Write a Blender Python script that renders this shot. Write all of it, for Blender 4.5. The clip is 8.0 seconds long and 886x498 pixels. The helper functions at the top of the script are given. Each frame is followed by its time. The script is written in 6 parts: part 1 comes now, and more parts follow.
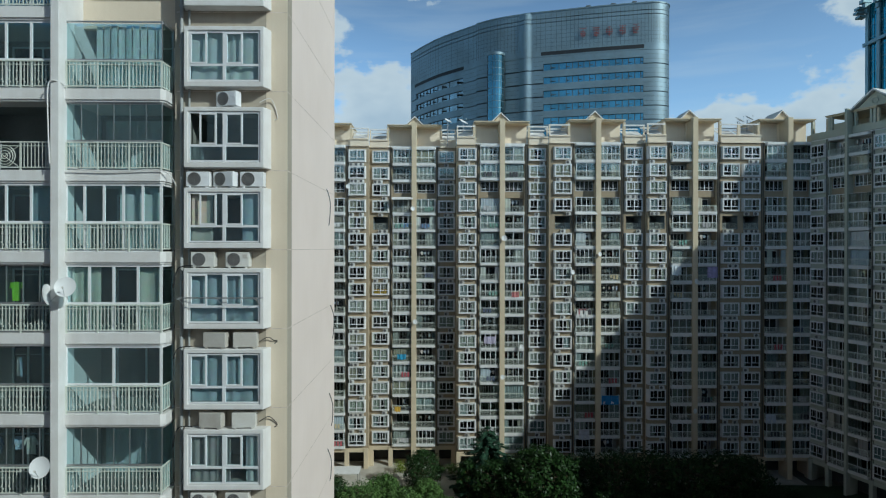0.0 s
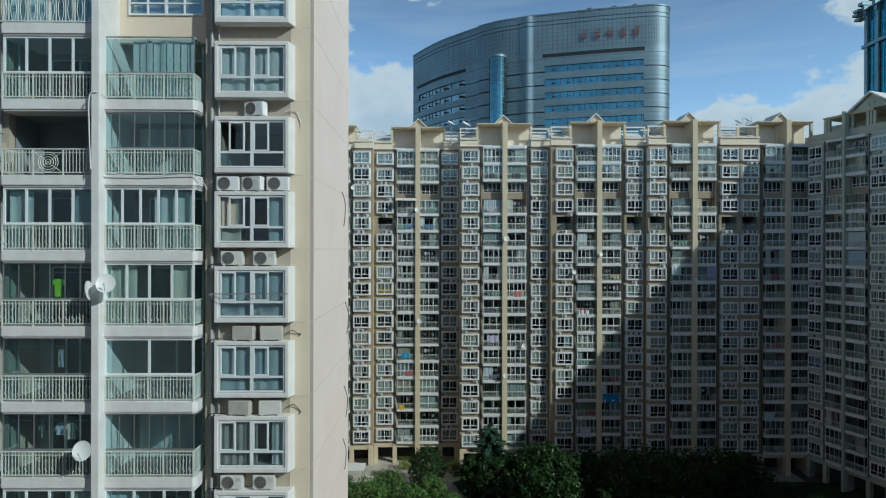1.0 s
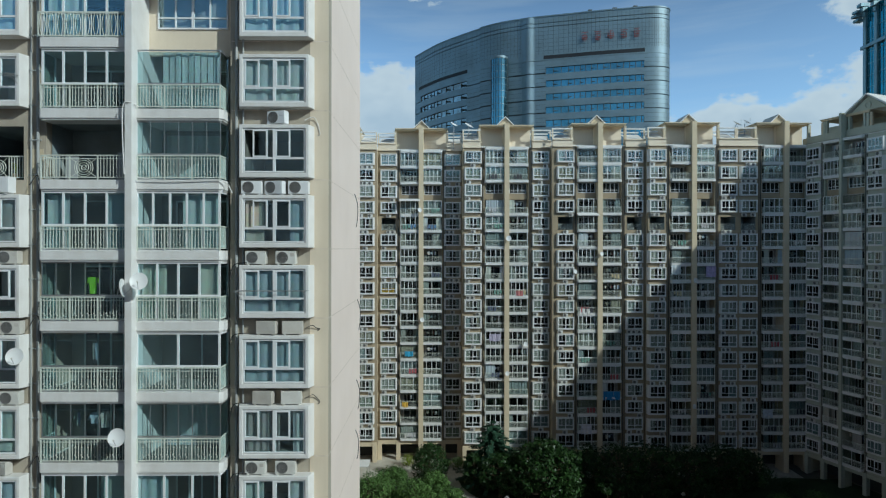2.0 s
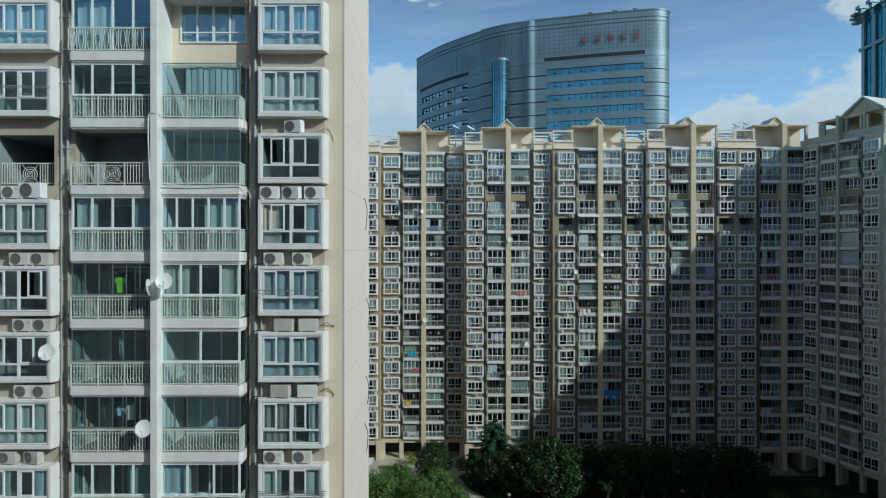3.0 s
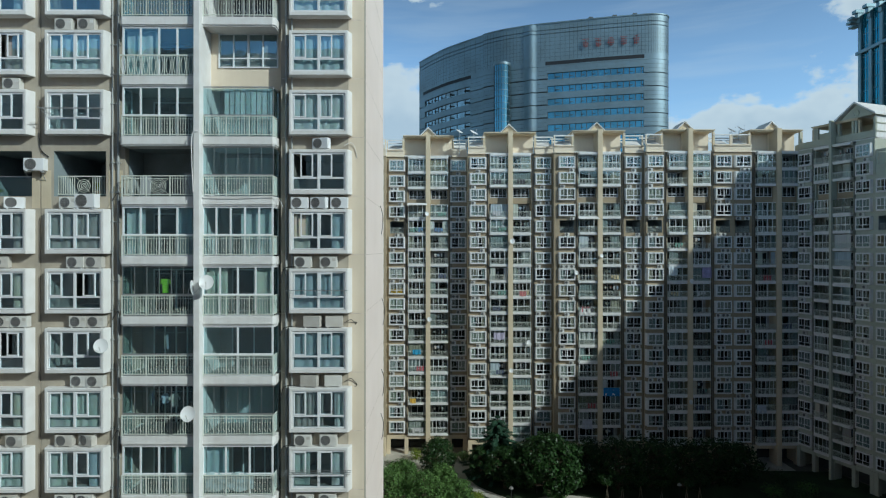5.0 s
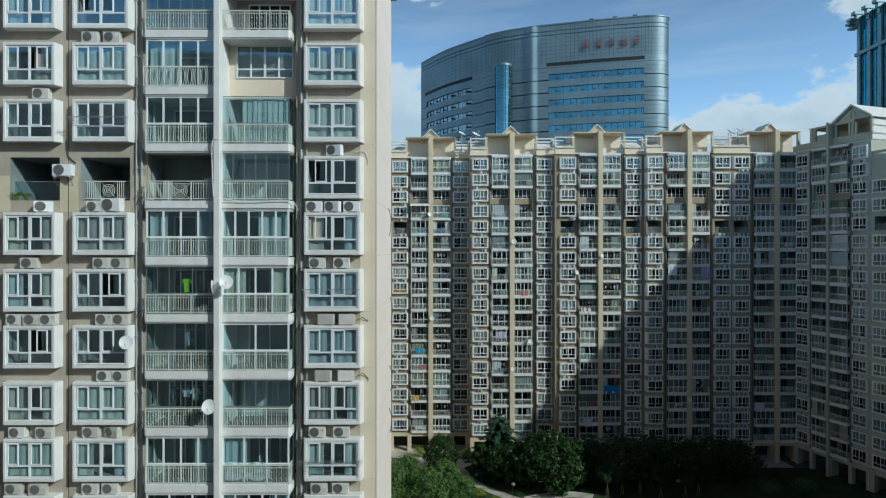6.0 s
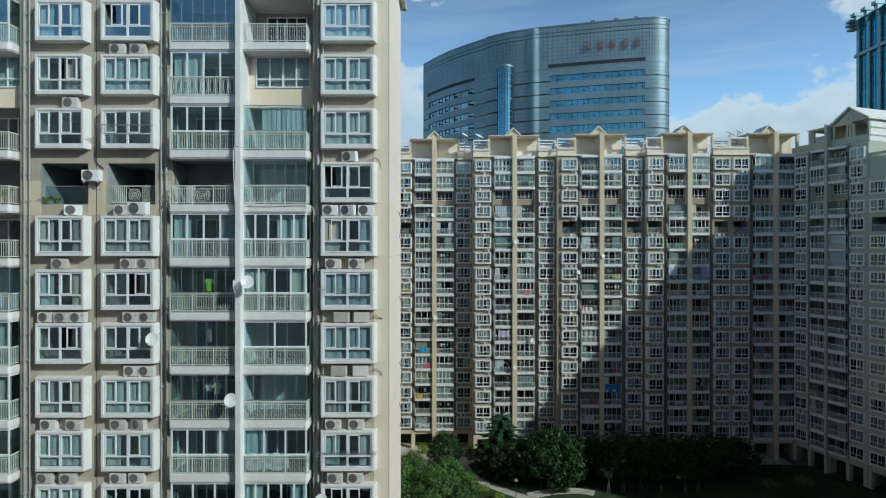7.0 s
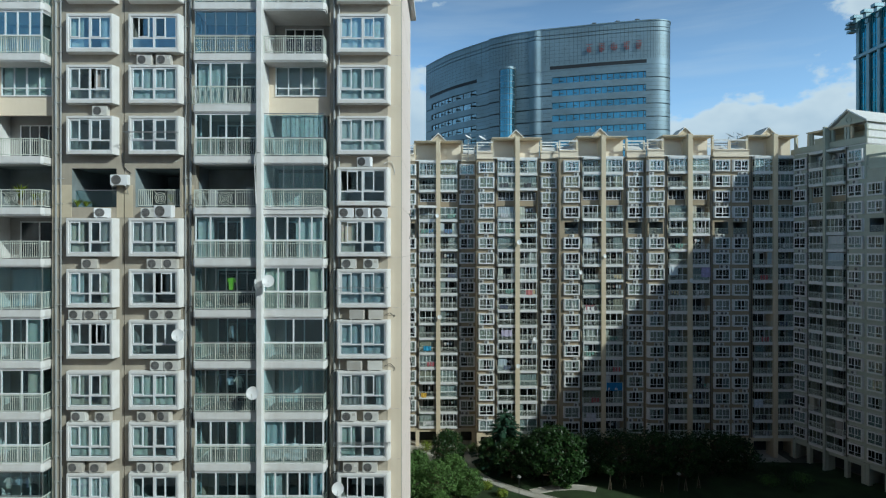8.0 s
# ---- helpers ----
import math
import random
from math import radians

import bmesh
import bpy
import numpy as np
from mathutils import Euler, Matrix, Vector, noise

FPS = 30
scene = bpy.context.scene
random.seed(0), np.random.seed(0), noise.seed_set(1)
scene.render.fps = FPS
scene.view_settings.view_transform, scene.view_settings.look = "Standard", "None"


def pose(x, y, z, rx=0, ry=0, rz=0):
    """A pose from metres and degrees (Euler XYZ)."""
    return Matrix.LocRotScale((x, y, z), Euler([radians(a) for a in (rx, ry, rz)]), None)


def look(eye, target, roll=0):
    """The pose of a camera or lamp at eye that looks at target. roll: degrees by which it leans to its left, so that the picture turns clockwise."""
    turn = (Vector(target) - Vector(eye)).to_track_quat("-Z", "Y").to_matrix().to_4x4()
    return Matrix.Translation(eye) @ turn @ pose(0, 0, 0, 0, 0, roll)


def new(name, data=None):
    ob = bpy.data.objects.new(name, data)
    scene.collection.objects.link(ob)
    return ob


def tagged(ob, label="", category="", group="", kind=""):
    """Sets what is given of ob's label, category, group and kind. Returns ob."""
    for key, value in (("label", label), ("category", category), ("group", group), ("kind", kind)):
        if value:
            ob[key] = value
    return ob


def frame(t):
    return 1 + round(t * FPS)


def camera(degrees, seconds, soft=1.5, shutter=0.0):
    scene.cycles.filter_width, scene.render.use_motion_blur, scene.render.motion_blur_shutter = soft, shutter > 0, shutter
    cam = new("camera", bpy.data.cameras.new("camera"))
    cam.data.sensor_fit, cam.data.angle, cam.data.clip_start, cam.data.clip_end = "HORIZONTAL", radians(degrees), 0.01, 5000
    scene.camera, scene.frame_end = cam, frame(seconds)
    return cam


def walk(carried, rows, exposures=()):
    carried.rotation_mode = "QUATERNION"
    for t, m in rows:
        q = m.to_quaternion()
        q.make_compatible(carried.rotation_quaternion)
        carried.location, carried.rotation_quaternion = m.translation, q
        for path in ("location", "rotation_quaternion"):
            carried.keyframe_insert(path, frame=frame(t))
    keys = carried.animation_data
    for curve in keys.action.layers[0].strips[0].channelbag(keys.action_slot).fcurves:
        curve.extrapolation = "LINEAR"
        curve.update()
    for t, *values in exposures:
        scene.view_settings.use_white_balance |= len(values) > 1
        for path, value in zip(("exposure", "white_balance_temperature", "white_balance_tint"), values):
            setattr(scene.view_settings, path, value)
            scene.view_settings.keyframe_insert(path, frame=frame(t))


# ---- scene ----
cam = camera(75.0, 8.0, soft=1.2)
PATH = [
    (0, (5.454, -20.624, 38.502), (5.479, -18.624, 38.498), 0.1),
    (0.5, (5.227, -21.402, 38.465), (5.25, -19.402, 38.463), 0.0),
    (1, (4.992, -22.168, 38.458), (5.014, -20.168, 38.456), 0.1),
    (1.5, (4.765, -22.926, 38.452), (4.786, -20.926, 38.449), 0.1),
    (3, (4.272, -25.046, 38.491), (4.289, -23.046, 38.491), 0.0),
    (3.5, (4.143, -25.758, 38.526), (4.159, -23.758, 38.527), 0.0),
    (4, (3.985, -26.437, 38.59), (4.0, -24.437, 38.59), 0.0),
    (4.5, (3.849, -27.169, 38.636), (3.863, -25.169, 38.637), -0.0),
    (6, (3.36, -29.399, 38.794), (3.371, -27.399, 38.793), 0.0),
    (6.5, (3.151, -30.136, 38.816), (3.159, -28.136, 38.814), -0.0),
    (7, (2.866, -30.915, 38.887), (2.874, -28.915, 38.885), -0.0),
    (7.5, (2.613, -31.781, 38.909), (2.618, -29.781, 38.908), -0.0),
    (8, (2.339, -32.556, 38.915), (2.343, -30.556, 38.914), -0.0),
]
walk(cam, [(t, look(eye, target, roll)) for t, eye, target, roll in PATH], exposures=[(0.0, -1.17, 5480, -4.5), (4.0, -1.09, 5480, -4.5), (8.0, -0.99, 5480, -4.5)])

# ---- light ----
SUN_WAY = Vector((-1.35, 1.0, -1.0)).normalized()
sun_data = bpy.data.lights.new("sun", "SUN")
sun_data.energy, sun_data.angle, sun_data.color = 6.6, radians(0.55), (1.0, 0.93, 0.83)
sun = new("sun", sun_data)
sun.rotation_mode = "QUATERNION"
sun.rotation_quaternion = SUN_WAY.to_track_quat("-Z", "Y")
SUN_UP = math.asin(-SUN_WAY.z)
SUN_TURN = math.atan2(-SUN_WAY.x, -SUN_WAY.y)

world = bpy.data.worlds.new("world")
scene.world = world
world.use_nodes = True


def build_sky():
    nt = world.node_tree
    nt.nodes.clear()
    out = nt.nodes.new("ShaderNodeOutputWorld")
    back = nt.nodes.new("ShaderNodeBackground")
    sky = nt.nodes.new("ShaderNodeTexSky")
    sky.sky_type, sky.sun_disc = "NISHITA", False
    sky.sun_elevation, sky.sun_rotation = SUN_UP, SUN_TURN
    sky.air_density, sky.dust_density, sky.ozone_density = 1.0, 0.6, 2.5
    coord = nt.nodes.new("ShaderNodeTexCoord")
    link = nt.links.new
    # clouds: heaps low over the roofs, thin streaks higher up, all broken up by noise
    place = nt.nodes.new("ShaderNodeMapping")
    place.inputs["Scale"].default_value = (2.6, 2.6, 4.2)
    billow = nt.nodes.new("ShaderNodeTexNoise")
    billow.inputs["Scale"].default_value, billow.inputs["Detail"].default_value = 4.2, 10.0
    billow.inputs["Roughness"].default_value = 0.55
    link(coord.outputs["Generated"], place.inputs["Vector"])
    link(place.outputs["Vector"], billow.inputs["Vector"])
    total = None
    heaps = (((0.68, 0.175), (0.14, 0.125), 1.0), ((0.53, 0.155), (0.14, 0.115), 1.0), ((0.40, 0.14), (0.12, 0.10), 1.0), ((0.80, 0.14), (0.12, 0.14), 1.0),
             ((-0.08, 0.19), (0.12, 0.11), 1.0), ((-0.22, 0.38), (0.07, 0.07), 0.8), ((0.02, 0.46), (0.13, 0.035), 0.7), ((-0.9, 0.15), (0.3, 0.12), 0.9), ((0.76, 0.44), (0.07, 0.05), 0.8))
    for (dx, dz), (wx, wz), gain in heaps:
        off = nt.nodes.new("ShaderNodeVectorMath")
        off.operation = "SUBTRACT"
        way = Vector((dx, 1.0, dz)).normalized()
        off.inputs[1].default_value = way
        size = nt.nodes.new("ShaderNodeVectorMath")
        size.operation = "DIVIDE"
        size.inputs[1].default_value = (wx, wx, wz)
        span = nt.nodes.new("ShaderNodeVectorMath")
        span.operation = "LENGTH"
        heap = nt.nodes.new("ShaderNodeMapRange")
        heap.inputs["From Min"].default_value, heap.inputs["From Max"].default_value = 0.35, 1.45
        heap.inputs["To Min"].default_value, heap.inputs["To Max"].default_value = gain, 0.0
        link(coord.outputs["Generated"], off.inputs[0])
        link(off.outputs["Vector"], size.inputs[0])
        link(size.outputs["Vector"], span.inputs[0])
        link(span.outputs["Value"], heap.inputs["Value"])
        if total is None:
            total = heap.outputs["Result"]
        else:
            most = nt.nodes.new("ShaderNodeMath")
            most.operation = "MAXIMUM"
            link(total, most.inputs[0])
            link(heap.outputs["Result"], most.inputs[1])
            total = most.outputs["Value"]
    add = nt.nodes.new("ShaderNodeMath")
    add.operation = "MULTIPLY_ADD"
    add.inputs[1].default_value = 1.9
    link(billow.outputs["Fac"], add.inputs[0])
    link(total, add.inputs[2])
    ramp = nt.nodes.new("ShaderNodeMapRange")
    ramp.interpolation_type = "SMOOTHSTEP"
    ramp.inputs["From Min"].default_value, ramp.inputs["From Max"].default_value = 1.42, 1.62
    ramp.inputs["To Max"].default_value = 0.88
    link(add.outputs["Value"], ramp.inputs["Value"])
    streak_place = nt.nodes.new("ShaderNodeMapping")
    streak_place.inputs["Scale"].default_value = (1.2, 1.2, 11.0)
    streak_place.inputs["Rotation"].default_value = (0, 0.12, 0)
    streak = nt.nodes.new("ShaderNodeTexNoise")
    streak.inputs["Scale"].default_value, streak.inputs["Detail"].default_value = 3.1, 8.0
    thin = nt.nodes.new("ShaderNodeMapRange")
    thin.inputs["From Min"].default_value, thin.inputs["From Max"].default_value = 0.50, 0.82
    thin.inputs["To Max"].default_value = 0.22
    link(coord.outputs["Generated"], streak_place.inputs["Vector"])
    link(streak_place.outputs["Vector"], streak.inputs["Vector"])
    link(streak.outputs["Fac"], thin.inputs["Value"])
    both = nt.nodes.new("ShaderNodeMath")
    both.operation = "MAXIMUM"
    link(ramp.outputs["Result"], both.inputs[0])
    link(thin.outputs["Result"], both.inputs[1])
    mix = nt.nodes.new("ShaderNodeMix")
    mix.data_type = "RGBA"
    # cloud tops are whiter than their hollows
    body = nt.nodes.new("ShaderNodeMapRange")
    body.inputs["From Min"].default_value, body.inputs["From Max"].default_value = 1.5, 2.15
    link(add.outputs["Value"], body.inputs["Value"])
    vapour = nt.nodes.new("ShaderNodeMix")
    vapour.data_type = "RGBA"
    vapour.inputs["A"].default_value, vapour.inputs["B"].default_value = (17.6, 17.5, 17.4, 1), (12.6, 13.5, 14.6, 1)
    link(body.outputs["Result"], vapour.inputs["Factor"])
    link(vapour.outputs["Result"], mix.inputs["B"])
    link(both.outputs["Value"], mix.inputs["Factor"])
    # the air brightens towards the horizon
    split = nt.nodes.new("ShaderNodeSeparateXYZ")
    link(coord.outputs["Generated"], split.inputs["Vector"])
    air = nt.nodes.new("ShaderNodeMapRange")
    air.interpolation_type = "SMOOTHSTEP"
    air.inputs["From Min"].default_value, air.inputs["From Max"].default_value = 0.18, 0.76
    air.inputs["To Min"].default_value, air.inputs["To Max"].default_value = 4.4, 0.15
    link(split.outputs["Z"], air.inputs["Value"])
    bright = nt.nodes.new("ShaderNodeVectorMath")
    bright.operation = "SCALE"
    haze = nt.nodes.new("ShaderNodeHueSaturation")
    haze.inputs["Saturation"].default_value = 0.90
    link(sky.outputs["Color"], haze.inputs["Color"])
    link(haze.outputs["Color"], bright.inputs[0])
    link(air.outputs["Result"], bright.inputs["Scale"])
    link(bright.outputs["Vector"], mix.inputs["A"])
    link(mix.outputs["Result"], back.inputs["Color"])
    back.inputs["Strength"].default_value = 0.08
    link(back.outputs["Background"], out.inputs["Surface"])


build_sky()


# ---- materials ----
def surface(name, colour, rough=0.7, metal=0.0, spread=0.12, scale=1.5, fine=18.0, bump=0.15, streaks=0.0, per_object=0.0, stretch=(1, 1, 1)):
    """A painted, plastered or cast surface: patches, grain, rain streaks and relief."""
    m = bpy.data.materials.new(name)
    m.use_nodes = True
    nt = m.node_tree
    bsdf = nt.nodes["Principled BSDF"]
    link = nt.links.new
    geo = nt.nodes.new("ShaderNodeNewGeometry")
    stretched = nt.nodes.new("ShaderNodeMapping")
    stretched.inputs["Scale"].default_value = stretch
    link(geo.outputs["Position"], stretched.inputs["Vector"])
    big = nt.nodes.new("ShaderNodeTexNoise")
    big.inputs["Scale"].default_value, big.inputs["Detail"].default_value = scale, 5
    small = nt.nodes.new("ShaderNodeTexNoise")
    small.inputs["Scale"].default_value, small.inputs["Detail"].default_value = fine, 6
    link(stretched.outputs["Vector"], big.inputs["Vector"])
    link(stretched.outputs["Vector"], small.inputs["Vector"])
    mixed = nt.nodes.new("ShaderNodeMath")
    mixed.operation = "MULTIPLY_ADD"
    mixed.inputs[1].default_value = 0.35
    link(small.outputs["Fac"], mixed.inputs[0])
    link(big.outputs["Fac"], mixed.inputs[2])
    amount = mixed
    if streaks:
        rain = nt.nodes.new("ShaderNodeMapping")
        rain.inputs["Scale"].default_value = (5.0, 5.0, 0.35)
        run = nt.nodes.new("ShaderNodeTexNoise")
        run.inputs["Scale"].default_value, run.inputs["Detail"].default_value = 1.0, 6
        link(geo.outputs["Position"], rain.inputs["Vector"])
        link(rain.outputs["Vector"], run.inputs["Vector"])
        more = nt.nodes.new("ShaderNodeMath")
        more.operation = "MULTIPLY_ADD"
        more.inputs[1].default_value = streaks
        link(run.outputs["Fac"], more.inputs[0])
        link(amount.outputs["Value"], more.inputs[2])
        amount = more
    if per_object:
        info = nt.nodes.new("ShaderNodeObjectInfo")
        own = nt.nodes.new("ShaderNodeMath")
        own.operation = "MULTIPLY_ADD"
        own.inputs[1].default_value = per_object
        link(info.outputs["Random"], own.inputs[0])
        link(amount.outputs["Value"], own.inputs[2])
        amount = own
    middle = 0.67 + 0.5 * streaks + 0.5 * per_object
    span = nt.nodes.new("ShaderNodeMapRange")
    reach = 0.22 + 0.35 * streaks + 0.5 * per_object
    span.inputs["From Min"].default_value, span.inputs["From Max"].default_value = middle - reach, middle + reach
    link(amount.outputs["Value"], span.inputs["Value"])
    mix = nt.nodes.new("ShaderNodeMix")
    mix.data_type = "RGBA"
    mix.inputs["A"].default_value = (*[c * (1 - spread) ** (1 + 0.3 * i) for i, c in enumerate(colour)], 1)
    mix.inputs["B"].default_value = (*[min(1, c * (1 + spread)) for c in colour], 1)
    link(span.outputs["Result"], mix.inputs["Factor"])
    link(mix.outputs["Result"], bsdf.inputs["Base Color"])
    bsdf.inputs["Roughness"].default_value, bsdf.inputs["Metallic"].default_value = rough, metal
    if bump:
        relief = nt.nodes.new("ShaderNodeBump")
        relief.inputs["Strength"].default_value, relief.inputs["Distance"].default_value = bump, 0.02
        link(small.outputs["Fac"], relief.inputs["Height"])
        link(relief.outputs["Normal"], bsdf.inputs["Normal"])
    return m


def glazing(name, tint, shine=0.10, rough=0.02, least=0.04, sheen=(0.86, 0.95, 1.0)):
    """Window glass: see-through with a mirror sheen that grows at a slant."""
    m = bpy.data.materials.new(name)
    m.use_nodes = True
    nt = m.node_tree
    nt.nodes.clear()
    out = nt.nodes.new("ShaderNodeOutputMaterial")
    gloss = nt.nodes.new("ShaderNodeBsdfGlossy")
    gloss.inputs["Roughness"].default_value = rough
    gloss.inputs["Color"].default_value = (*sheen, 1)
    see = nt.nodes.new("ShaderNodeBsdfTransparent")
    see.inputs["Color"].default_value = (*tint, 1)
    edge = nt.nodes.new("ShaderNodeLayerWeight")
    edge.inputs["Blend"].default_value = 0.5
    steep = nt.nodes.new("ShaderNodeMath")
    steep.operation = "POWER"
    steep.inputs[1].default_value = 4.0
    info = nt.nodes.new("ShaderNodeObjectInfo")
    more = nt.nodes.new("ShaderNodeMath")
    more.operation = "MULTIPLY_ADD"
    more.inputs[1].default_value = shine
    plus = nt.nodes.new("ShaderNodeMath")
    plus.operation = "ADD"
    plus.inputs[1].default_value = least
    link = nt.links.new
    link(edge.outputs["Facing"], steep.inputs[0])
    link(info.outputs["Random"], more.inputs[0])
    link(steep.outputs["Value"], more.inputs[2])
    link(more.outputs["Value"], plus.inputs[0])
    mix = nt.nodes.new("ShaderNodeMixShader")
    link(plus.outputs["Value"], mix.inputs["Fac"])
    link(see.outputs["BSDF"], mix.inputs[1])
    link(gloss.outputs["BSDF"], mix.inputs[2])
    link(mix.outputs["Shader"], out.inputs["Surface"])
    # a slight waviness bends the mirrored picture
    geo = nt.nodes.new("ShaderNodeNewGeometry")
    wave = nt.nodes.new("ShaderNodeTexNoise")
    wave.inputs["Scale"].default_value = 1.3
    relief = nt.nodes.new("ShaderNodeBump")
    relief.inputs["Strength"].default_value, relief.inputs["Distance"].default_value = 0.06, 0.05
    link(geo.outputs["Position"], wave.inputs["Vector"])
    link(wave.outputs["Fac"], relief.inputs["Height"])
    link(relief.outputs["Normal"], gloss.inputs["Normal"])
    return m


WHITE = surface("white_facade_paint", (0.72, 0.715, 0.70), 0.75, spread=0.10, streaks=0.5)
FRAME = surface("white_window_frame", (0.78, 0.79, 0.80), 0.45, spread=0.05, bump=0.03)
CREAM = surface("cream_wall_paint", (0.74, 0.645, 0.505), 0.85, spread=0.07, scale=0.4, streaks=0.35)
PALE = surface("pale_end_wall_paint", (0.83, 0.715, 0.645), 0.85, spread=0.05, scale=0.3, streaks=0.3)
TAUPE = surface("taupe_wall_paint", (0.41, 0.37, 0.30), 0.85, spread=0.14, scale=0.6, streaks=0.5)
BUFF = surface("buff_pillar_paint", (0.60, 0.51, 0.36), 0.85, spread=0.10, scale=0.5, streaks=0.4)
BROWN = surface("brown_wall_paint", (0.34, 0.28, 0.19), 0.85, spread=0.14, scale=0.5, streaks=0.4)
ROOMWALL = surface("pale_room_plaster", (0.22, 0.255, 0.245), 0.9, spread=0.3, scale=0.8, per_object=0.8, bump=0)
# near-black colour that paints in the shade of unlit interiors
INSIDE = surface("unlit_room_shade", (0.05, 0.058, 0.058), 0.9, spread=0.3, scale=0.8, per_object=0.8, bump=0)
# wing paint with red taken out, so its colour carries the cool tint of shade
SHADEWALL = surface("shade_tinted_wing_paint", (0.44, 0.455, 0.375), 0.85, spread=0.10, scale=0.5, streaks=0.4)
# grey-green plaster, darkened to stand in for the shade of a deeper recess
OPENROOM = surface("shade_darkened_terrace_plaster", (0.21, 0.25, 0.26), 0.9, spread=0.25, scale=0.6, bump=0.05)
FLOORTILE = surface("grey_balcony_tile", (0.17, 0.165, 0.15), 0.5, spread=0.25, scale=2.0, bump=0.05)
BACKWALL = surface("balcony_back_wall", (0.34, 0.345, 0.33), 0.9, spread=0.25, scale=0.5)
DOORGLASS = surface("dark_balcony_door", (0.025, 0.035, 0.04), 0.12, spread=0.3, bump=0)
RAIL = surface("pale_green_railing_paint", (0.62, 0.66, 0.595), 0.5, spread=0.08, bump=0.02)
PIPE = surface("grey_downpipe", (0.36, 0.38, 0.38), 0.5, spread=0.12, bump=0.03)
DARKPIPE = surface("dark_brown_pipe", (0.085, 0.08, 0.07), 0.6, spread=0.25, bump=0.03)
METAL = surface("galvanised_metal", (0.45, 0.46, 0.47), 0.4, 0.8, spread=0.15, bump=0.03)
ACBODY = surface("off_white_metal_casing", (0.60, 0.60, 0.57), 0.5, spread=0.26, per_object=0.9, bump=0.03)
GRILLE = surface("dark_fan_wire", (0.30, 0.30, 0.29), 0.5, spread=0.1, bump=0)
DARK = surface("dark_fan_opening", (0.10, 0.10, 0.10), 0.5, spread=0.2, bump=0)
CABLE = surface("black_cable_rubber", (0.03, 0.03, 0.032), 0.6, spread=0.2, bump=0)
GLASS = glazing("window_glass", (0.80, 0.90, 0.92), 0.13, least=0.09, sheen=(0.78, 0.94, 1.0))
GREENGLASS = glazing("green_balcony_glass", (0.74, 0.86, 0.88), 0.10, least=0.075, sheen=(0.74, 0.94, 1.0))
# far panes: sheen cut down to stand in for dark reflections of blocks opposite
FARGLASS = glazing("grey_window_glass", (0.76, 0.80, 0.77), 0.05, least=0.015)


def cloth(name, colours, by_piece=False):
    """Fabric whose colour differs from piece to piece."""
    m = bpy.data.materials.new(name)
    m.use_nodes = True
    nt = m.node_tree
    bsdf = nt.nodes["Principled BSDF"]
    info = nt.nodes.new("ShaderNodeObjectInfo")
    ramp = nt.nodes.new("ShaderNodeValToRGB")
    ramp.color_ramp.interpolation = "CONSTANT"
    for i, c in enumerate(colours):
        e = ramp.color_ramp.elements[i] if i < 2 else ramp.color_ramp.elements.new(i / len(colours))
        e.position, e.color = i / len(colours), (*c, 1)
    geo = nt.nodes.new("ShaderNodeNewGeometry")
    nt.links.new(geo.outputs["Random Per Island"] if by_piece else info.outputs["Random"], ramp.inputs["Fac"])
    weave = nt.nodes.new("ShaderNodeTexNoise")
    weave.inputs["Scale"].default_value = 6
    dim = nt.nodes.new("ShaderNodeMix")
    dim.data_type, dim.blend_type = "RGBA", "MULTIPLY"
    dim.inputs["Factor"].default_value = 0.35
    nt.links.new(geo.outputs["Position"], weave.inputs["Vector"])
    nt.links.new(ramp.outputs["Color"], dim.inputs["A"])
    nt.links.new(weave.outputs["Color"], dim.inputs["B"])
    nt.links.new(dim.outputs["Result"], bsdf.inputs["Base Color"])
    bsdf.inputs["Roughness"].default_value = 0.9
    return m


CURTAIN = cloth("curtain_cloth", [(0.66, 0.67, 0.65), (0.54, 0.60, 0.61), (0.44, 0.50, 0.53), (0.60, 0.56, 0.46), (0.48, 0.56, 0.60), (0.72, 0.72, 0.70), (0.40, 0.37, 0.34), (0.54, 0.58, 0.52)])

BLIND = cloth("vertical_blind_cloth", [(0.74, 0.79, 0.77), (0.68, 0.75, 0.74), (0.78, 0.81, 0.79)])
CREAMCLOTH = cloth("cream_curtain_cloth", [(0.72, 0.68, 0.56), (0.66, 0.63, 0.53)])


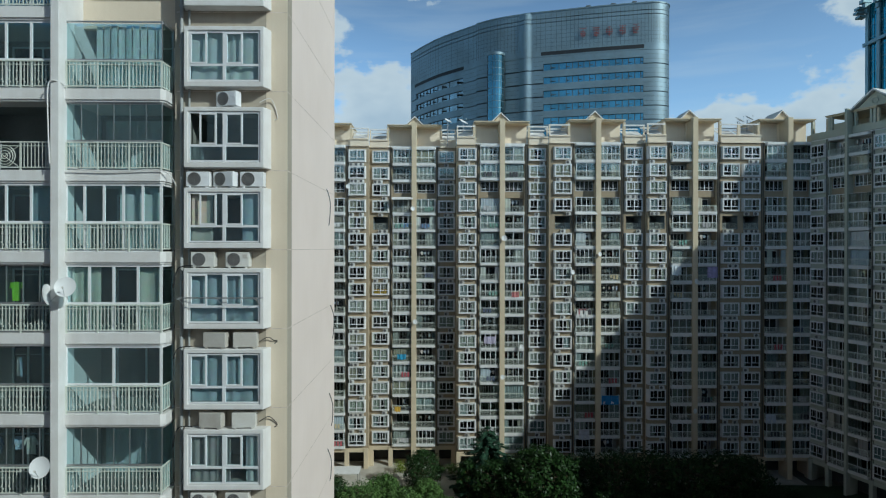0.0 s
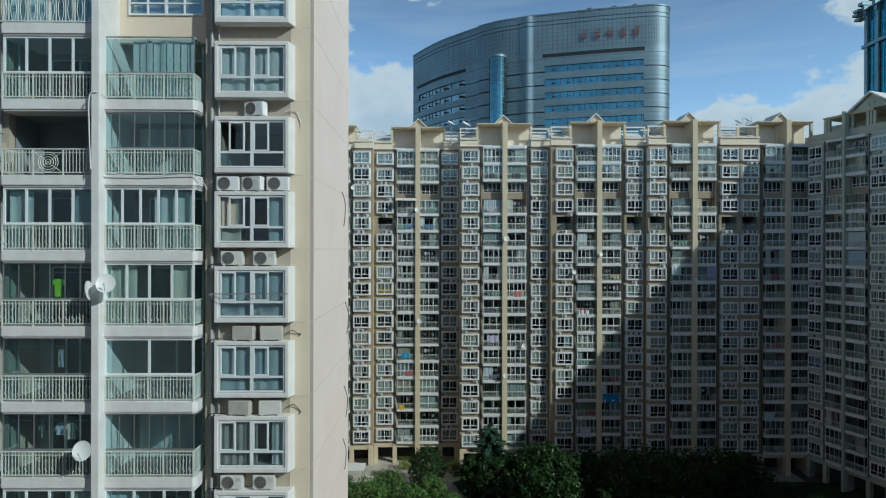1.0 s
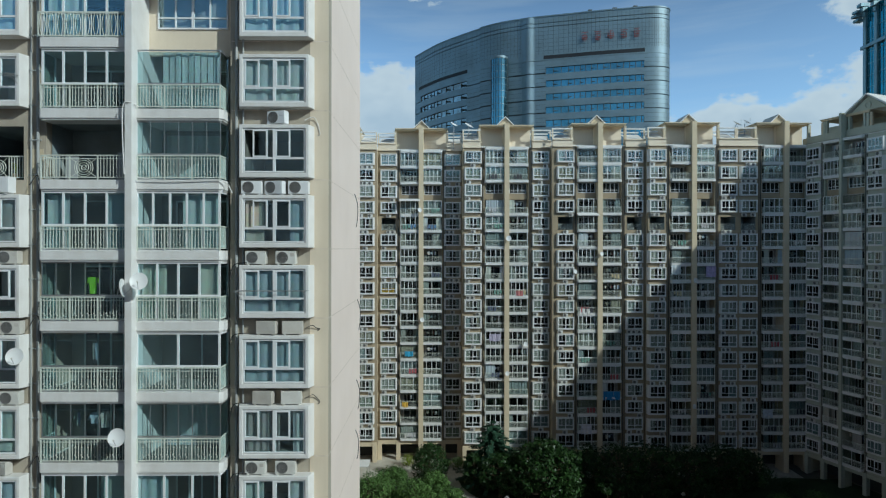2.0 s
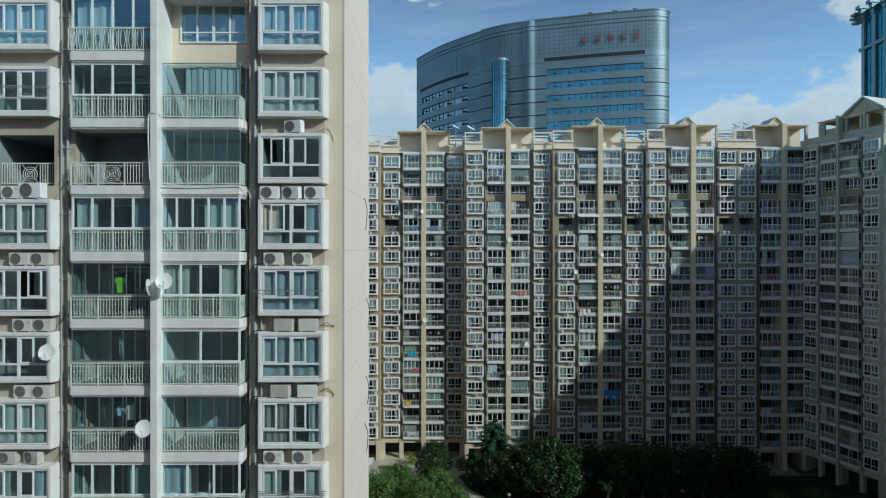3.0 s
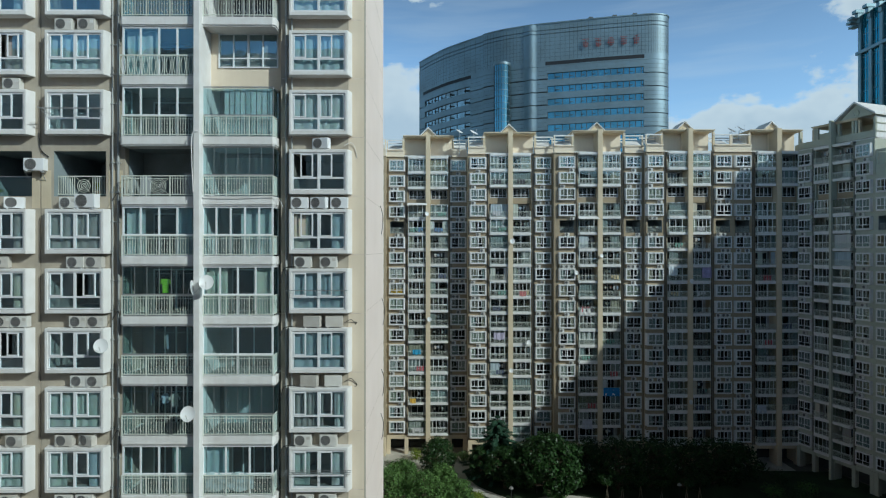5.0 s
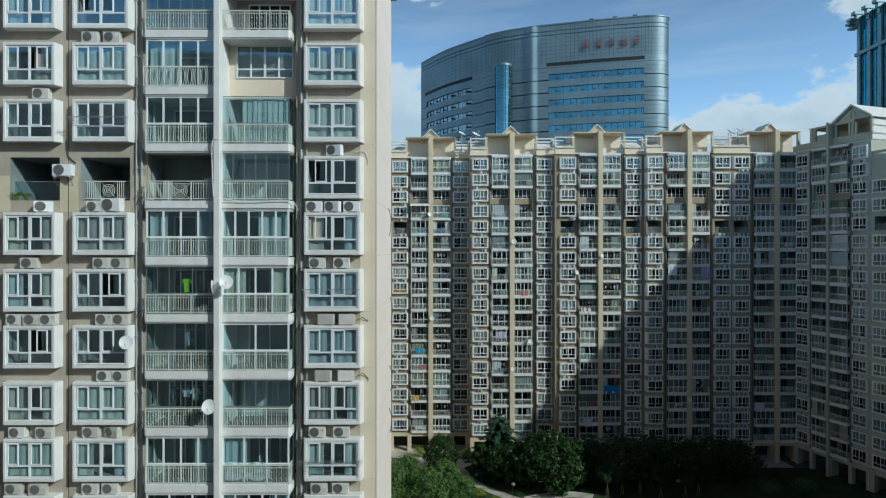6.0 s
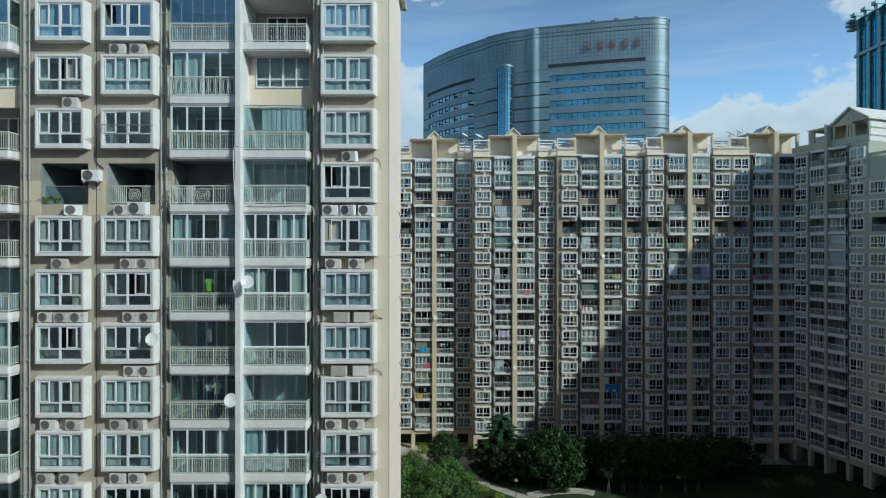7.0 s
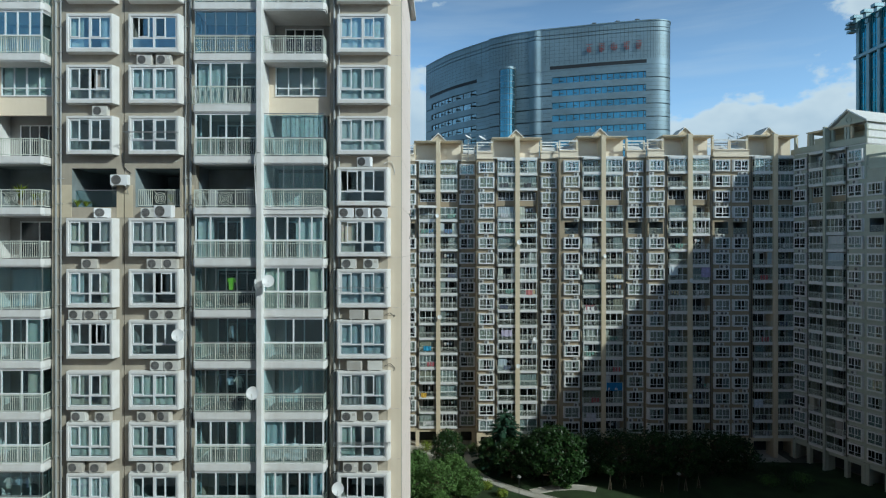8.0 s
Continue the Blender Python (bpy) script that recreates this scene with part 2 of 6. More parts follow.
# ---- building kit ----
class Kit:
    """Collects boxes, bars and sheets for one mesh; facades face -y."""

    def __init__(self):
        self.v, self.f, self.s = [], [], []

    def poly(self, points, slot=0):
        n = len(self.v)
        self.v += [tuple(p) for p in points]
        self.f.append(tuple(range(n, n + len(points))))
        self.s.append(slot)
        return self

    def box(self, x0, x1, y0, y1, z0, z1, slot=0):
        if x1 < x0:
            x0, x1 = x1, x0
        n = len(self.v)
        self.v += [(x, y, z) for z in (z0, z1) for y in (y0, y1) for x in (x0, x1)]
        self.f += [tuple(n + i for i in q) for q in ((0, 2, 3, 1), (4, 5, 7, 6), (0, 1, 5, 4), (2, 6, 7, 3), (0, 4, 6, 2), (1, 3, 7, 5))]
        self.s += [slot] * 6
        return self

    def lining(self, x0, x1, y0, y1, z0, z1, slot=0):
        """The inside of a room, open at its front y0."""
        n = len(self.v)
        self.v += [(x, y, z) for z in (z0, z1) for y in (y0, y1) for x in (x0, x1)]
        self.f += [tuple(n + i for i in q) for q in ((0, 1, 3, 2), (4, 6, 7, 5), (2, 3, 7, 6), (0, 2, 6, 4), (1, 5, 7, 3))]
        self.s += [slot] * 5
        return self

    def prism(self, plan, z0, z1, slot=0):
        """A plan, anticlockwise from above, raised from z0 to z1."""
        n, k = len(self.v), len(plan)
        self.v += [(x, y, z0) for x, y in plan] + [(x, y, z1) for x, y in plan]
        self.f += [tuple(n + i for i in reversed(range(k))), tuple(n + k + i for i in range(k))]
        self.f += [(n + i, n + (i + 1) % k, n + k + (i + 1) % k, n + k + i) for i in range(k)]
        self.s += [slot] * (k + 2)
        return self

    def tube(self, points, r, sides=6, slot=0):
        """A round bar along a line of points."""
        points = [Vector(p) for p in points]
        n = len(self.v)
        for i, p in enumerate(points):
            way = (points[min(i + 1, len(points) - 1)] - points[max(i - 1, 0)]).normalized()
            side = way.cross(Vector((0.13, 0.31, 0.94) if abs(way.z) < 0.9 else (1, 0.2, 0))).normalized()
            up = way.cross(side)
            for j in range(sides):
                a = 2 * math.pi * j / sides
                self.v.append(tuple(p + r * (math.cos(a) * side + math.sin(a) * up)))
        for i in range(len(points) - 1):
            for j in range(sides):
                a, b = n + i * sides + j, n + i * sides + (j + 1) % sides
                self.f.append((a, b, b + sides, a + sides))
                self.s.append(slot)
        self.f += [tuple(n + j for j in reversed(range(sides))), tuple(n + (len(points) - 1) * sides + j for j in range(sides))]
        self.s += [slot] * 2
        return self

    def lattice(self, bars, y0, y1, slot=0):
        """Upright bars (x0, x1, z0, z1) of one thickness, welded into one piece."""
        bars = [(min(a, b), max(a, b), c, d) for a, b, c, d in bars]
        xs = sorted({round(v, 4) for b in bars for v in b[:2]})
        zs = sorted({round(v, 4) for b in bars for v in b[2:]})
        full = set()
        for a, b, c, d in bars:
            for i in range(len(xs) - 1):
                if a - 1e-4 <= xs[i] and xs[i + 1] <= b + 1e-4:
                    for j in range(len(zs) - 1):
                        if c - 1e-4 <= zs[j] and zs[j + 1] <= d + 1e-4:
                            full.add((i, j))
        ids = {}

        def at(i, j, y):
            key = (i, j, y)
            if key not in ids:
                ids[key] = len(self.v)
                self.v.append((xs[i], y, zs[j]))
            return ids[key]

        for i, j in sorted(full):
            faces = [[at(i, j, y0), at(i + 1, j, y0), at(i + 1, j + 1, y0), at(i, j + 1, y0)], [at(i, j + 1, y1), at(i + 1, j + 1, y1), at(i + 1, j, y1), at(i, j, y1)]]
            for (di, dj), (p, q) in (((-1, 0), ((i, j + 1), (i, j))), ((1, 0), ((i + 1, j), (i + 1, j + 1))), ((0, -1), ((i, j), (i + 1, j))), ((0, 1), ((i + 1, j + 1), (i, j + 1)))):
                if (i + di, j + dj) not in full:
                    faces.append([at(*p, y1), at(*q, y1), at(*q, y0), at(*p, y0)])
            self.f += [tuple(f) for f in faces]
            self.s += [slot] * len(faces)
        return self

    def ring(self, cx, cy, cz, r, thick, sides=20, slot=0):
        """A hoop standing in the x-z plane."""
        pts = [(cx + r * math.cos(2 * math.pi * i / sides), cy, cz + r * math.sin(2 * math.pi * i / sides)) for i in range(sides + 1)]
        return self.tube(pts, thick, 4, slot)

    def mesh(self, name, *mats, bevel=0.0, smooth=False):
        me = bpy.data.meshes.new(name)
        me.from_pydata(self.v, [], self.f)
        for m in mats:
            me.materials.append(m)
        me.polygons.foreach_set("material_index", self.s)
        if bevel:
            bm = bmesh.new()
            bm.from_mesh(me)
            bmesh.ops.bevel(bm, geom=[e for e in bm.edges if len(e.link_faces) == 2], offset=bevel, segments=1, affect="EDGES", clamp_overlap=True)
            bm.to_mesh(me)
            bm.free()
        if smooth:
            me.polygons.foreach_set("use_smooth", [True] * len(me.polygons))
        me.update()
        return me


def part(name, me, parent, at=(0, 0, 0), label="", turn=0.0):
    """One mesh as a part of a thing or of a part."""
    ob = new(name, me)
    ob.parent = parent
    ob.matrix_basis = pose(*at, 0, 0, turn)
    if label:
        ob["label"] = label
    if name == "pane":
        ob.visible_shadow = False
    return ob


def thing(name, x, y, z, label, category, group="", kind="", turn=0.0):
    ob = new(name)
    ob.matrix_basis = pose(x, y, z, 0, 0, turn)
    return tagged(ob, label, category, group, kind)


STOREY = 2.9
BAY_DEEP = 0.85
WALL_OUT = 0.38


def bay_surround():
    """White box frame of a projecting window, with the room behind it."""
    k = Kit()
    w, d, flare = 1.43, BAY_DEEP, 0.26
    rims = []
    for y, out in ((-d, w), (0, w + flare)):
        for x, z0, z1 in ((out, 0.04, 2.22), (w - 0.14, 0.23, 2.06)):
            rims.append(len(k.v))
            k.v += [(-x, y, z0), (x, y, z0), (x, y, z1), (-x, y, z1)]
    front, front_hole, back, back_hole = rims
    for i in range(4):
        j = (i + 1) % 4
        k.f += [(front + i, front + j, front_hole + j, front_hole + i), (back + j, back + i, back_hole + i, back_hole + j),
                (front + j, front + i, back + i, back + j), (front_hole + i, front_hole + j, back_hole + j, back_hole + i)]
        k.s += [0] * 4
    return k.mesh("bay_window", WHITE, bevel=0.018)


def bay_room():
    # far rooms get the lining with shade in its colour, near ones the paler plaster
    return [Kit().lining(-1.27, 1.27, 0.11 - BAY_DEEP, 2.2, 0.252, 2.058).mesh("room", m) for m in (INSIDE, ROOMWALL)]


def bay_frame(open_sash=0):
    """White sashes: four upper lights, two fixed panes below a transom."""
    k = Kit()
    y0, y1 = 0.05 - BAY_DEEP, 0.11 - BAY_DEEP
    k.box(-1.28, 1.28, y0, y1, 0.25, 0.31).box(-1.28, 1.28, y0, y1, 2.0, 2.06)
    k.box(-1.28, -1.22, y0, y1, 0.31, 2.0).box(1.22, 1.28, y0, y1, 0.31, 2.0)
    k.box(-0.055, 0.055, y0 - 0.01, y1, 0.31, 2.0)
    k.box(-1.22, -0.055, y0, y1, 0.80, 0.88).box(0.055, 1.22, y0, y1, 0.80, 0.88)
    for x0 in (-1.22, 0.055):
        x1 = x0 + 1.165
        mid = (x0 + x1) / 2
        slide = 0.0
        if open_sash == 1 and x0 < 0 or open_sash == 2 and x0 > 0:
            slide = 0.34
        a, b = x0 + slide, mid + 0.02 + slide
        k.box(a, a + 0.05, y0 - 0.015, y1 - 0.02, 0.88, 2.0).box(b - 0.06, b, y0 - 0.015, y1 - 0.02, 0.88, 2.0)
        k.box(a + 0.05, b - 0.06, y0 - 0.015, y1 - 0.02, 0.88, 0.94).box(a + 0.05, b - 0.06, y0 - 0.015, y1 - 0.02, 1.95, 2.0)
    return k.mesh("window_frame", FRAME)


def pane(x0, x1, y, z0, z1, mat):
    return Kit().box(x0, x1, y, y + 0.008, z0, z1).mesh("pane", mat)


def curtain_sheet(spans, z0, z1, y, waves=6, mat=None):
    """Pleated curtains, one mesh for each stretch of x."""
    made = []
    for x0, x1 in spans:
        k = Kit()
        n = max(8, int((x1 - x0) * waves * 2.6))
        for i in range(n):
            xa, xb = x0 + (x1 - x0) * i / n, x0 + (x1 - x0) * (i + 1) / n
            ya, yb = (y + 0.024 * math.sin(waves * 2.1 * q + 1.4 * math.sin(3.1 * q)) for q in (xa, xb))
            k.poly([(xa, ya, z0), (xb, yb, z0), (xb, yb, z1), (xa, ya, z1)])
        made.append(k.mesh("curtain", mat or CURTAIN, smooth=True))
    return made


BAY = bay_surround()
ROOM = bay_room()
BAY_FRAMES = [bay_frame(i) for i in range(3)]
LOW_L, LOW_R = pane(-1.22, -0.055, 0.075 - BAY_DEEP, 0.31, 0.80, GLASS), pane(0.055, 1.22, 0.075 - BAY_DEEP, 0.31, 0.80, GLASS)
TOP_PANES = [pane(-1.22 + 0.59 * i + (0.1 if i > 1 else 0), -0.64 + 0.59 * i + (0.1 if i > 1 else 0), 0.078 - BAY_DEEP, 0.88, 2.0, GLASS) for i in range(4)]
BAY_GLASS = Kit().box(-1.22, -0.055, 0.075 - BAY_DEEP, 0.083 - BAY_DEEP, 0.31, 2.0).box(0.055, 1.22, 0.075 - BAY_DEEP, 0.083 - BAY_DEEP, 0.31, 2.0).mesh("pane", FARGLASS)
BAY_CURTAINS = [
    curtain_sheet([(-1.22, 1.22)], 0.3, 2.04, 0.22 - BAY_DEEP),
    curtain_sheet([(-1.22, -0.45), (0.6, 1.22)], 0.3, 2.04, 0.22 - BAY_DEEP),
    curtain_sheet([(-1.22, -0.9)], 0.3, 2.04, 0.22 - BAY_DEEP),
    curtain_sheet([(0.1, 1.22)], 0.3, 2.04, 0.26 - BAY_DEEP, 7),
    curtain_sheet([(-1.22, 0.2), (0.75, 1.22)], 0.3, 2.04, 0.20 - BAY_DEEP, 12),
    [],
]


def bay_window(parent, x, z, rng, near, look_of=None):
    ob = part("bay_window", BAY, parent, (x, 0, z))
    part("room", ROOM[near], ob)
    sash, drape = look_of or (rng.choice((0, 0, 0, 0, 0, 0, 1, 2)), rng.choice((0, 0, 1, 1, 2, 3, 4, 5, 5) if near else (0, 0, 0, 1, 1, 2, 3, 4, 4, 5, 5)))
    part("window_frame", BAY_FRAMES[sash], ob)
    if near:
        part("pane", LOW_L, ob)
        part("pane", LOW_R, ob)
        for i, me in enumerate(TOP_PANES):
            if (sash, i) not in ((1, 0), (2, 2)):
                part("pane", me, ob)
    else:
        part("pane", BAY_GLASS, ob)
    for me in BAY_CURTAINS[drape]:
        part("curtain", me, ob)
    return ob


# balconies: s = 1 lies on the pillar's +x side, s = -1 on the other
def flip(s, x0, x1):
    return (x0, x1) if s > 0 else (-x1, -x0)


def balcony_slab(s):
    k = Kit()
    plan = [(0.12, -0.98), (3.68, -0.98), (3.82, -0.84), (3.82, 1.3), (0.12, 1.3)]
    low = [(0.12, -0.93), (3.65, -0.93), (3.77, -0.81), (3.77, 1.3), (0.12, 1.3)]
    if s < 0:
        plan, low = [(-x, y) for x, y in reversed(plan)], [(-x, y) for x, y in reversed(low)]
    k.prism(plan, -0.38, 0.0).prism(low, -0.45, -0.38)
    k.box(*flip(s, 0.24, 3.64), -0.80, 1.24, 0.0, 0.012, 1)
    return k.mesh("balcony", WHITE, FLOORTILE)


def railing(s, plain=False, hoop=False, tall=1.02):
    """Welded bars with posts, a scroll on each second bar and a return at the outer end."""
    k = Kit()
    y = -0.93
    a, b = flip(s, 0.22, 3.72)
    bars = [(a, b, tall - 0.05, tall), (a, b, tall - 0.17, tall - 0.145), (a, b, 0.08, 0.12)]
    end = 3.72 * s
    k.lattice([(-0.945, 0.0, tall - 0.05, tall), (-0.945, 0.0, 0.08, 0.12)] + [(-0.85 + 0.13 * i, -0.832 + 0.13 * i, 0.08, tall) for i in range(7)], -0.014, 0.014)
    k.v = [(end - y2, x2, z2) for x2, y2, z2 in k.v]
    for q in (0.245, 1.38, 2.52, 3.695):
        bars.append((q * s - 0.025, q * s + 0.025, 0.0, tall))
    for i in range(26):
        x = (0.36 + 0.128 * i) * s
        if hoop and 1.42 < abs(x) < 2.48:
            continue
        bars.append((x - 0.0065, x + 0.0065, 0.12, tall - 0.05))
        if not plain and not hoop and i % 2:
            bars += [(x - 0.03, x + 0.03, 0.62, 0.66), (x - 0.045, x + 0.0065, 0.31, 0.36), (x - 0.0065, x + 0.045, 0.22, 0.27)]
    k.lattice(bars, y - 0.016, y + 0.016)
    if hoop:
        c = 1.95 * s
        for r in (0.1, 0.2, 0.3, 0.38):
            k.ring(c, y, 0.50, r, 0.016, 18)
        k.tube([(c - 0.5, y, 0.12), (c + 0.5, y, 0.9)], 0.012, 4).tube([(c - 0.5, y, 0.9), (c + 0.5, y, 0.12)], 0.012, 4)
    return k.mesh("railing", RAIL)


def railing_pieces(s, plain=False, hoop=False, tall=1.02):
    """The same rail as separate pieces: top rail, posts, three panels of bars and the end panel."""
    y = -0.93
    a, b = flip(s, 0.22, 3.72)
    made = [("top_rail", Kit().box(a, b, y - 0.022, y + 0.022, tall - 0.05, tall).mesh("top_rail", RAIL, bevel=0.006))]
    posts = (0.245, 1.38, 2.52, 3.695)
    for q in posts:
        made.append(("post", Kit().box(q * s - 0.025, q * s + 0.025, y - 0.02, y + 0.02, 0.0, tall - 0.05).mesh("post", RAIL)))
    for q0, q1 in zip(posts, posts[1:]):
        c, d = flip(s, q0 + 0.025, q1 - 0.025)
        bars = [(c, d, tall - 0.17, tall - 0.145), (c, d, 0.08, 0.12)]
        ringed = hoop and q0 == 1.38
        for i in range(26):
            q = 0.36 + 0.128 * i
            x = q * s
            if not q0 + 0.05 < q < q1 - 0.05 or ringed:
                continue
            bars.append((x - 0.0065, x + 0.0065, 0.12, tall - 0.05))
            if not plain and not hoop and i % 2:
                bars += [(x - 0.03, x + 0.03, 0.62, 0.66), (x - 0.045, x + 0.0065, 0.31, 0.36), (x - 0.0065, x + 0.045, 0.22, 0.27)]
        k = Kit().lattice(bars, y - 0.014, y + 0.014)
        if ringed:
            c = 1.95 * s
            for r in (0.1, 0.2, 0.3, 0.38):
                k.ring(c, y, 0.50, r, 0.016, 18)
            k.tube([(c - 0.5, y, 0.12), (c + 0.5, y, 0.86)], 0.012, 4).tube([(c - 0.5, y, 0.86), (c + 0.5, y, 0.12)], 0.012, 4)
        made.append(("railing_panel", k.mesh("railing_panel", RAIL)))
    k = Kit().lattice([(-0.905, 0.0, tall - 0.05, tall), (-0.905, 0.0, 0.08, 0.12)] + [(-0.85 + 0.13 * i, -0.832 + 0.13 * i, 0.08, tall) for i in range(7)], -0.014, 0.014)
    k.v = [(3.70 * s - y2, x2, z2) for x2, y2, z2 in k.v]
    made.append(("end_panel", k.mesh("end_panel", RAIL)))
    return made


def scroll_railing(s):
    """Rail of bowed balusters in pairs: the frame with its straight bars, and one bowed baluster of each hand."""
    y = -0.97
    a, b = flip(s, 0.15, 3.78)
    bars = [(a, b, 1.0, 1.06), (a, b, 0.05, 0.10)]
    for i in range(10):
        x0 = (0.54 + 0.36 * i) * s
        bars.append((x0 - 0.012, x0 + 0.012, 0.1, 1.0))
    frame_mesh = Kit().lattice(bars, y - 0.02, y + 0.02).mesh("railing", RAIL)
    bowed = []
    for d in (-1, 1):
        k = Kit().tube([(d * (0.035 + 0.075 * math.sin(t * math.pi)), y, 0.1 + 0.9 * t) for t in (0, 0.17, 0.33, 0.5, 0.67, 0.83, 1)], 0.014, 4)
        bowed.append(k.mesh("baluster", RAIL))
    return frame_mesh, bowed


def glazed_front(s, lights, mid_bar=True, thin=False):
    """Sliding windows that close the balcony above and behind its rail."""
    k, y0, y1 = Kit(), -0.88, -0.83
    top = STOREY - 0.45
    t = 0.011 if thin else 0.045
    a, b = flip(s, 0.16, 3.70)
    bars = [(a, b, top - (0.05 if thin else 0.09), top), (a, b, 0.0, 0.06)]
    if mid_bar:
        bars.append((a, b, 1.02, 1.09))
    for i in range(lights + 1):
        x = a + (b - a) * i / lights
        x = min(max(x, a + t), b - t)
        bars.append((x - t, x + t, 0.0, top))
    k.lattice(bars, y0, y1)
    end = 3.70 * s
    k.box(end - 0.03, end + 0.03, y1 - 0.01, 0.0, top - 0.09, top).box(end - 0.03, end + 0.03, -0.06, 0.0, 0, top - 0.09)
    return k.mesh("balcony_window", METAL if thin else FRAME)


def glazed_panes(s, glass):
    top = STOREY - 0.54
    a, b = flip(s, 0.18, 3.68)
    k = Kit().box(a, b, -0.86, -0.852, 0.06, top)
    k.box(3.69 * s - 0.004, 3.69 * s + 0.004, -0.85, 0.0, 0.06, top)
    return k.mesh("pane", glass)


def balcony_door(s, doors):
    """The wall behind a balcony: a wide sliding door, frame and curtain."""
    k = Kit()
    a, b = flip(s, 0.9, 3.2)
    k.box(a, b, 1.26, 1.298, 0.05, 2.15, 0)
    bars = [(a, b, 2.15, 2.22)] + [(x - 0.035, x + 0.035, 0.05, 2.22) for x in [a + (b - a) * i / doors for i in range(doors + 1)]]
    k.lattice(bars, 1.22, 1.258, 1)
    return k.mesh("balcony_door", DOORGLASS, FRAME)


SLAB = {s: balcony_slab(s) for s in (1, -1)}
RAILS = {s: [railing(s), railing(s, plain=True), railing(s, hoop=True)] for s in (1, -1)}
SCROLL = {s: scroll_railing(s) for s in (1, -1)}
NEAR_RAILS = {s: [railing_pieces(s), railing_pieces(s, plain=True), railing_pieces(s, hoop=True)] for s in (1, -1)}
FRONTS = {s: [glazed_front(s, 4), glazed_front(s, 2), glazed_front(s, 6, thin=True), glazed_front(s, 5), glazed_front(s, 3), glazed_front(s, 1, thin=True)] for s in (1, -1)}
# clean panes belong to the near tower; the far ones have the reduced sheen
PANES = {(s, clean): glazed_panes(s, GREENGLASS if clean else FARGLASS) for s in (1, -1) for clean in (True, False)}
RECESS = {s: Kit().lining(*flip(s, 0.22, 3.78), -0.1, 1.28, 0.01, 2.44).mesh("dark_recess", OPENROOM) for s in (1, -1)}
DOORS = {s: [balcony_door(s, n) for n in (2, 4)] for s in (1, -1)}
BAL_CURTAINS = {s: [
    curtain_sheet([flip(s, 0.3, 1.4)], 0.05, 2.3, -0.62, 7),
    curtain_sheet([flip(s, 0.3, 1.2), flip(s, 2.7, 3.6)], 0.05, 2.3, -0.62, 7),
    curtain_sheet([flip(s, 0.3, 3.6)], 0.05, 2.3, -0.55, 8),
    curtain_sheet([flip(s, 2.0, 3.6)], 0.05, 2.3, -0.60, 6),
    curtain_sheet([flip(s, 0.5, 3.3)], 0.05, 2.2, 1.1, 6),
    curtain_sheet([flip(s, 1.2 + 0.27 * i, 1.43 + 0.27 * i) for i in range(9)], 0.05, 2.38, -0.70, 3, BLIND),
    curtain_sheet([flip(s, 0.3, 1.35), flip(s, 2.75, 3.6)], 0.05, 2.3, -0.66, 7, CREAMCLOTH),
] for s in (1, -1)}


def garment(kind, x, y, top, w, h, rng):
    """Outline of one hung garment: shirt, trousers or towel, as two folded halves."""
    c = x + w / 2
    if kind == "shirt":
        half = [(0.05, top), (0.30 * w, top - 0.03), (0.66 * w, top - 0.30), (0.50 * w, top - 0.37), (0.34 * w, top - 0.22), (0.36 * w, top - h)]
    elif kind == "trousers":
        half = [(0.36 * w, top), (0.38 * w, top - h), (0.10 * w, top - h + 0.02), (0.04 * w, top - 0.35 * h)]
    else:
        half = [(0.45 * w, top), (0.47 * w, top - h)]
    low = top - h if kind != "trousers" else top - 0.35 * h
    lean, sheets = rng.uniform(-0.06, 0.06), []
    for side in (-1, 1):
        pts = [(c, y, top - 0.02)] + [(c + side * q, y + lean * side + 0.03 * math.sin(9 * q + z), z) for q, z in half] + [(c, y + 0.05, low)]
        sheets.append(pts if side > 0 else list(reversed(pts)))
    return sheets


def hung_clothes(s, seed):
    """Garments on a line inside a balcony."""
    rng = random.Random(seed)
    k = Kit()
    x = 0.5
    while x < 3.2:
        kind = rng.choice(("shirt", "shirt", "trousers", "towel"))
        w, h = (rng.uniform(0.26, 0.5), rng.uniform(0.5, 0.75)) if kind == "shirt" else (rng.uniform(0.3, 0.42), rng.uniform(0.55, 0.95))
        if rng.random() < 0.42:
            y = rng.choice((-0.45, -0.2, 0.3)) + rng.uniform(-0.08, 0.08)
            for sheet in garment(kind, x, y, 1.98 - rng.uniform(0, 0.08), w, h, rng):
                k.poly([(q * s, y2, z2) for q, y2, z2 in sheet])
        x += w + rng.uniform(0.02, 0.35)
    a, b = flip(s, 0.25, 3.65)
    k.tube([(a, -0.45, 2.05), (b, -0.45, 2.05)], 0.012, 4)
    return k.mesh("hung_washing", WASHING)


WASHING = cloth("washing_cloth", [(0.62, 0.64, 0.66), (0.08, 0.10, 0.16), (0.35, 0.12, 0.12), (0.15, 0.25, 0.4), (0.66, 0.62, 0.56), (0.06, 0.06, 0.07), (0.3, 0.33, 0.3), (0.5, 0.58, 0.66)], by_piece=True)
CLOTHES = {s: [hung_clothes(s, 3 + i + s) for i in range(4)] for s in (1, -1)}


